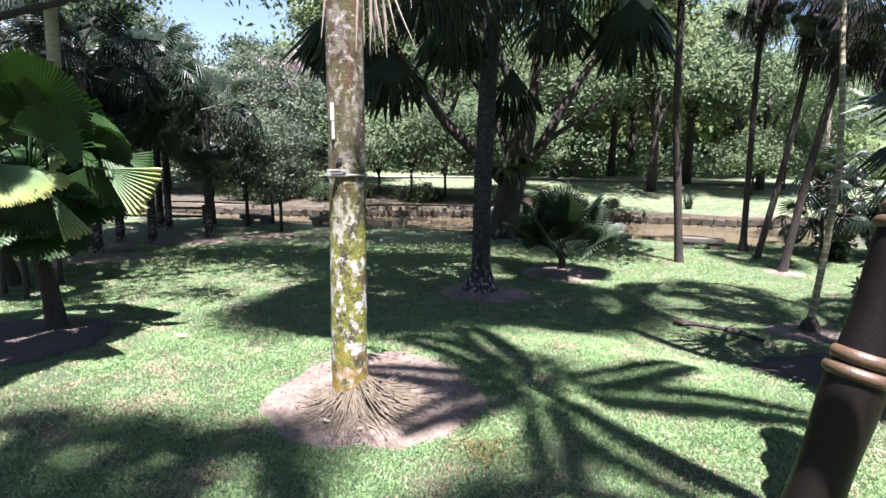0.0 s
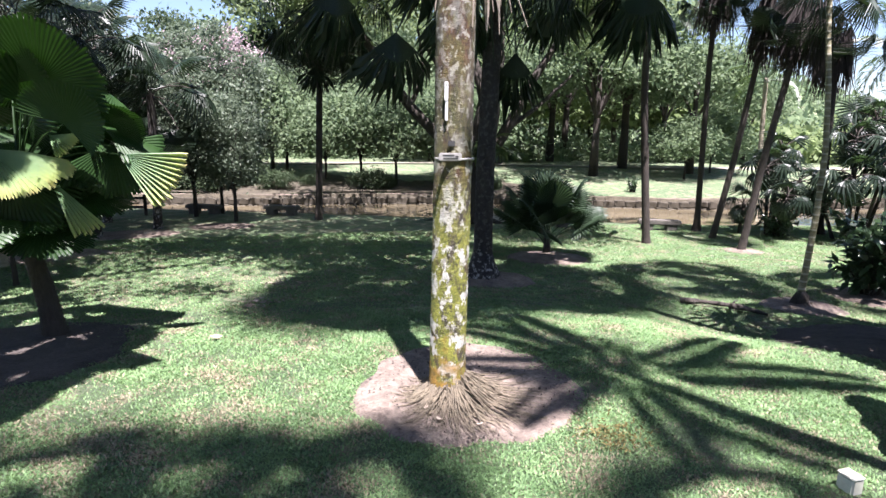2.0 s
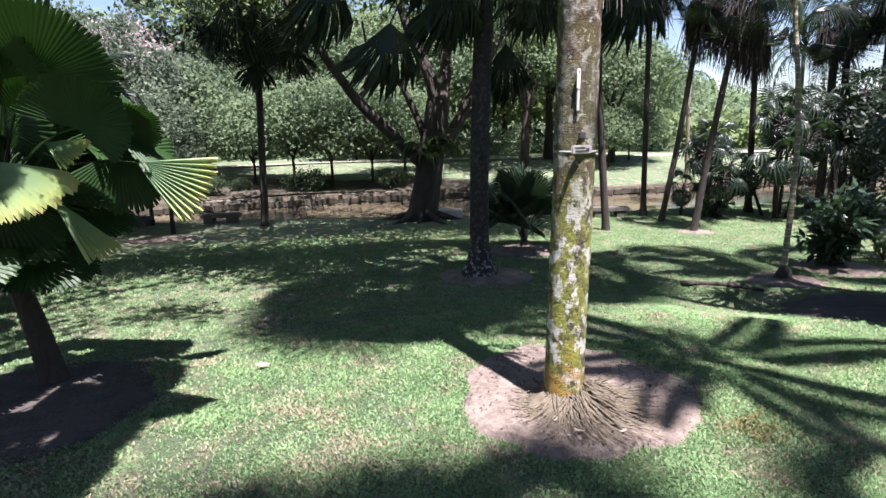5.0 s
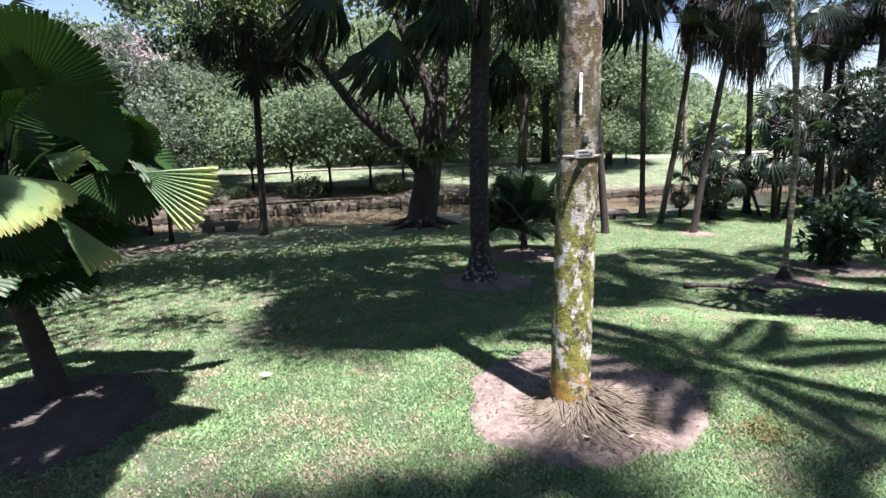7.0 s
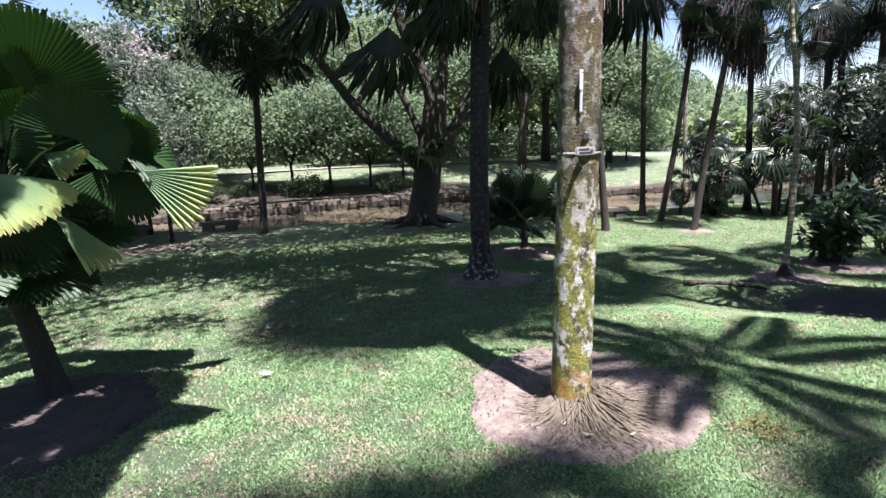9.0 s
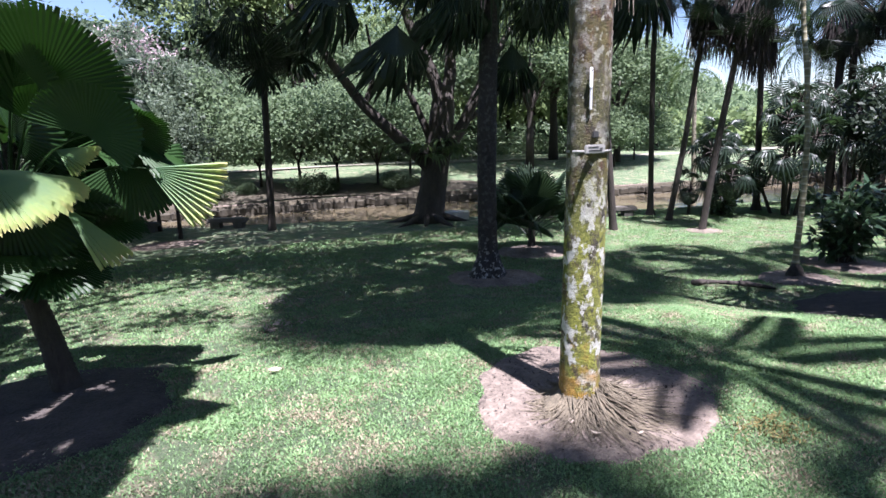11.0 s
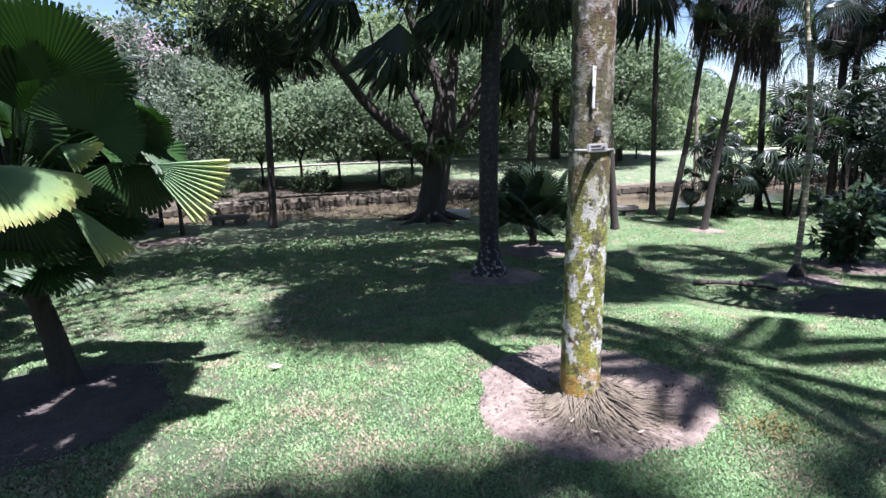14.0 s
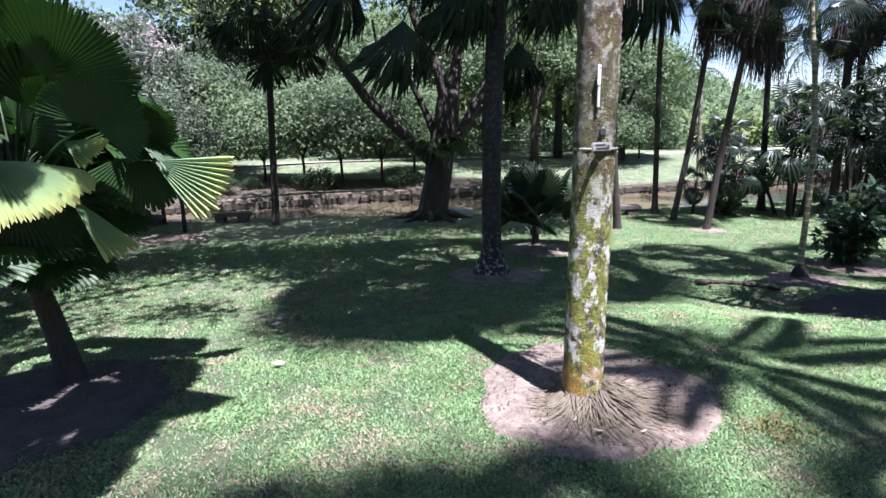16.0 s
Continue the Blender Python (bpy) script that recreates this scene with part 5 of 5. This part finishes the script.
for x, y, z, az, el, s in vs:
    part("fern_frond", FEATHERS[1], spread_tree, "", pose(x + 0.35, y, z, 0, 0, az) @ pose(0, 0, 0, el) @ Matrix.Diagonal((s, s, s, 1)))
EPIPHYTE = leaf_mat("fern_strap_leaf", (0.03, 0.06, 0.02), (0.1, 0.15, 0.05), 0.5, 0.3)
for cx, cy, cz, k, sz in ((0.0, -0.5, 2.35, 26, 0.85), (0.95, -0.45, 2.65, 22, 0.75), (0.45, -0.55, 2.9, 20, 0.7), (-0.35, -0.3, 2.75, 14, 0.6)):
    straps = []
    for i in range(k):
        a, up = rng.rand() * 6.28, 0.2 + 0.5 * rng.rand()
        L = sz * (0.7 + 0.5 * rng.rand())
        c = curve((cx, cy, cz), (cx + L * 0.75 * math.cos(a), cy + L * 0.75 * math.sin(a) - 0.1, cz - L * (0.75 - up)), (0.1 * math.cos(a), 0.1 * math.sin(a), 0.3 * L), 7)
        wd = np.array([0.012, 0.035, 0.05, 0.05, 0.042, 0.028, 0.006])[:, None] * np.array((-math.sin(a), math.cos(a), 0.0))
        straps.append((np.concatenate([c + wd, c - wd]), [[j, j + 1, j + 8, j + 7] for j in range(6)]))
    v, f = join(*straps)
    part("fern_tuft", mesh_data("fern_tuft", v, f, EPIPHYTE), spread_tree, "tuft of strap-leaved green fern")
for i in range(9):
    a = i * 0.7 + 0.2 * rng.rand()
    L = 1.0 + 0.8 * rng.rand()
    v, f = tube(curve((0.35 * math.cos(a), 0.35 * math.sin(a), 0.25), (L * math.cos(a), L * math.sin(a), -0.06), (0, 0, -0.02), 6), np.linspace(0.16, 0.04, 6), 7, 0.1, i)
    part("root", mesh_data("root", v, f, BROWN_BARK, True), spread_tree)

# ---- pale path across the river ----
px = np.linspace(-14, 50, 80)
d0 = 10.5 + 0.6 * np.sin(px * 0.15)
pv = np.concatenate([np.stack([px, foot_y(px) + d0 + k, far_z(px, d0 + k) + 0.06], 1) for k in (0, 1.0)])
pf = np.stack([np.arange(79), np.arange(1, 80), np.arange(81, 160), np.arange(80, 159)], 1)
tagged(part("footpath", mesh_data("footpath", pv, pf, PATH_DUST)), "pale path along the far lawn", "path", kind="structure")

LITTER = plain("leaf_litter_ground", (0.016, 0.013, 0.009), (0.1, 0.085, 0.055), 0.95, 3.5, 0.9, None, 0.04)
# litter-strewn shady strip behind the wall
lx = np.linspace(-14, 11, 90)
rng = np.random.RandomState(305)
lv = np.concatenate([np.stack([lx, foot_y(lx) + d, far_z(lx, d) + 0.05 + 0.05 * np.sin(lx * 0.6 + d)], 1) for d in (np.full(90, 0.42), 1.6 + 0 * lx, 3.4 + 0 * lx, 5.4 + 1.0 * np.sin(lx * 0.8) + 0.5 * np.sin(lx * 2.7) + 0.3 * rng.randn(90) - 0.25 * np.maximum(lx, 0))])
lf2 = np.concatenate([np.stack([np.arange(89) + k, np.arange(1, 90) + k, np.arange(91, 180) + k, np.arange(90, 179) + k], 1) for k in (0, 90, 180)])
tagged(part("leaf_litter_bank", mesh_data("leaf_litter_bank", lv, lf2, LITTER, True)), "brown leaf litter along the top of the river wall", "litter", kind="structure")

# ---- stone retaining wall of the far bank ----
wall = thing("river_wall", 0, 0, -1.3, "low wall of rough brown stones along the river", "wall", kind="structure")
bx = np.linspace(-16, 50, 120)
top = -0.52 + 0.04 * np.sin(bx)
bv = np.concatenate([np.stack([bx, foot_y(bx) + 0.05, np.full(120, -0.1)], 1), np.stack([bx, foot_y(bx) + 0.05, top + 1.3], 1), np.stack([bx, foot_y(bx) + 0.45, top + 1.3], 1)])
bf = np.concatenate([np.stack([np.arange(119) + k, np.arange(1, 120) + k, np.arange(121, 240) + k, np.arange(120, 239) + k], 1) for k in (0, 120)])
part("backing", mesh_data("backing", bv, bf, LITTER), wall)
stone_meshes = []
for i in range(6):
    rng = np.random.RandomState(310 + i)
    bm = bmesh.new()
    bmesh.ops.create_cube(bm, size=1)
    bmesh.ops.bevel(bm, geom=bm.edges[:], offset=0.14, segments=1, affect="EDGES")
    for q in bm.verts:
        q.co += Vector(rng.randn(3) * 0.05)
    bm.verts.index_update()
    v = np.array([tuple(q.co) for q in bm.verts])
    f = [[q.index for q in p.verts] for p in bm.faces]
    bm.free()
    stone_meshes.append(mesh_data("stone", v * (0.48, 0.22, 0.32), f, STONE))
rng = np.random.RandomState(320)
for c in range(2):
    x = -13.0 + 0.2 * c
    while x < 33:
        w = 0.42 + 0.1 * rng.rand()
        slope = math.degrees(math.atan2(float(foot_y(x + 0.3) - foot_y(x - 0.3)), 0.6))
        part("stone", stone_meshes[rng.randint(6)], wall, "", pose(x, float(foot_y(x)) - 0.02 + 0.03 * c, 0.2 + 0.31 * c + 0.02 * rng.randn(), 4 * rng.randn(), 4 * rng.randn(), slope + 4 * rng.randn()))
        x += w * math.cos(math.radians(slope)) + 0.03

# dark bushes under the trees behind the far lawn
rng = np.random.RandomState(331)
ux = rng.uniform(-16, 52, 9000)
ud = 16.5 + 1.5 * np.sin(ux * 0.35) + 8 * rng.rand(9000)
uz = rng.rand(9000) ** 1.6 * (1.7 + 0.8 * np.sin(ux * 0.9) + 0.5 * np.sin(ux * 2.3 + 1))
v, f = leaves(np.stack([ux, foot_y(ux) + ud, far_z(ux, ud) + uz], 1), 0.5, 0.28, rng)
tagged(part("understory", mesh_data("understory", v, f, TREE_MID)), "dark bushes under the trees behind the lawn", "bushes", kind="stuff")

# ---- grass blades over the near lawn ----
rng = np.random.RandomState(400)
N = 860000
gy = 2.6 + 17.0 * rng.rand(N) ** 1.7
gx = -1.0 + 0.42 * gy + (4.2 + 0.8 * gy) * rng.uniform(-1, 1, N)
M = 70000
gy = np.concatenate([gy, rng.uniform(-1.6, 2.6, M)])
gx = np.concatenate([gx, rng.uniform(-7.5, 7.5, M)])
E = 300000
gy = np.concatenate([gy, rng.uniform(4.2, 9.5, E)])
gx = np.concatenate([gx, rng.uniform(-4.4, 4.6, E)])
N += M + E
keep = np.ones(N, bool)
for x, y, R in ((0.36, 6.42, 1.0), (2.6, 12.2, 0.85), (7.75, 9.2, 0.6), (6.7, 6.9, 1.25), (-4.75, 8.7, 1.45), (5.1, 14.4, 0.9)):
    d = np.hypot(gx - x, gy - y) + rng.randn(N) * 0.12 + 0.07 * np.sin(5 * np.arctan2(gy - y, gx - x) + x)
    keep &= d > R
clear = np.sin(gx * 2.1 + 1.3 * np.sin(gy * 1.7)) * np.sin(gy * 2.7 + np.sin(gx * 1.1)) + 0.5 * np.sin(gx * 7.3 + gy * 3.1) + rng.randn(N) * 0.5
keep &= (clear + 0.25 * np.sin(gx * 1.3 + 2) > -0.95) & (gy < near_y(gx) - 0.2)
for x, y, R in ((-2.2, 7.8, 0.4), (-1.6, 8.7, 0.35), (-2.75, 8.2, 0.3), (-0.9, 10.0, 0.5), (-0.45, 8.35, 0.3), (-3.05, 6.8, 0.6), (1.7, 7.5, 0.35), (4.1, 8.1, 0.5), (-1.9, 11.6, 0.5), (3.0, 6.9, 0.35), (-1.3, 7.2, 0.25)):
    d = np.hypot(gx - x, (gy - y) * 1.3) + rng.randn(N) * 0.12 + 0.1 * np.sin(4 * np.arctan2(gy - y, gx - x) + 3 * x)
    keep &= (d > R) | (rng.rand(N) < 0.3)
gx, gy = gx[keep], gy[keep]
n = len(gx)
root = np.stack([gx, gy, ground_z(gx, gy) + 0.018 * np.sin(gx * 1.7 + gy * 0.9) * np.sin(gy * 1.3 - gx * 0.4) - 0.004], 1)
a = rng.rand(n) * 2 * np.pi
h = (0.010 + 0.019 * rng.rand(n) ** 1.2) * (1 + 0.05 * np.maximum(gy - 6, 0))
w = (0.0034 + 0.0034 * rng.rand(n)) * (1 + 0.08 * np.maximum(gy - 4, 0))
side = np.stack([np.cos(a), np.sin(a), np.zeros(n)], 1) * w[:, None]
b = a + 1.57 + rng.randn(n) * 0.4
tip = root + np.stack([np.cos(b) * h * 1.1, np.sin(b) * h * 1.1, h], 1)
mid = root + np.stack([np.cos(b) * h * 0.35, np.sin(b) * h * 0.35, h * 0.65], 1)
gvv = np.stack([root, mid + side, tip, mid - side], 1)
dry = 0.5 + 0.2 * np.sin(gx * 3.3 + 1.7 * np.sin(gy * 2.3)) * np.sin(gy * 4.1 + 1.2 * np.sin(gx * 2.9)) + 0.14 * np.sin(gx * 8.7 + 2.0 * np.sin(gy * 5.1)) * np.sin(gy * 9.9 + gx * 2.2) + 0.12 * np.exp(-((gx + 2.6) ** 2 + (gy - 6.6) ** 2) / 2.5)
dry = dry + rng.randn(n) * 0.16 > 0.71
for name, some, mat, lab in (("grass", ~dry, GRASS, "short broad-bladed green lawn grass"), ("dry_grass", dry, STRAW, "dry straw-coloured blades in the thin patches of the lawn")):
    k = int(some.sum())
    tagged(part(name, mesh_data(name, gvv[some].reshape(-1, 3), np.arange(4 * k).reshape(k, 4), mat)), lab, "grass", kind="stuff")
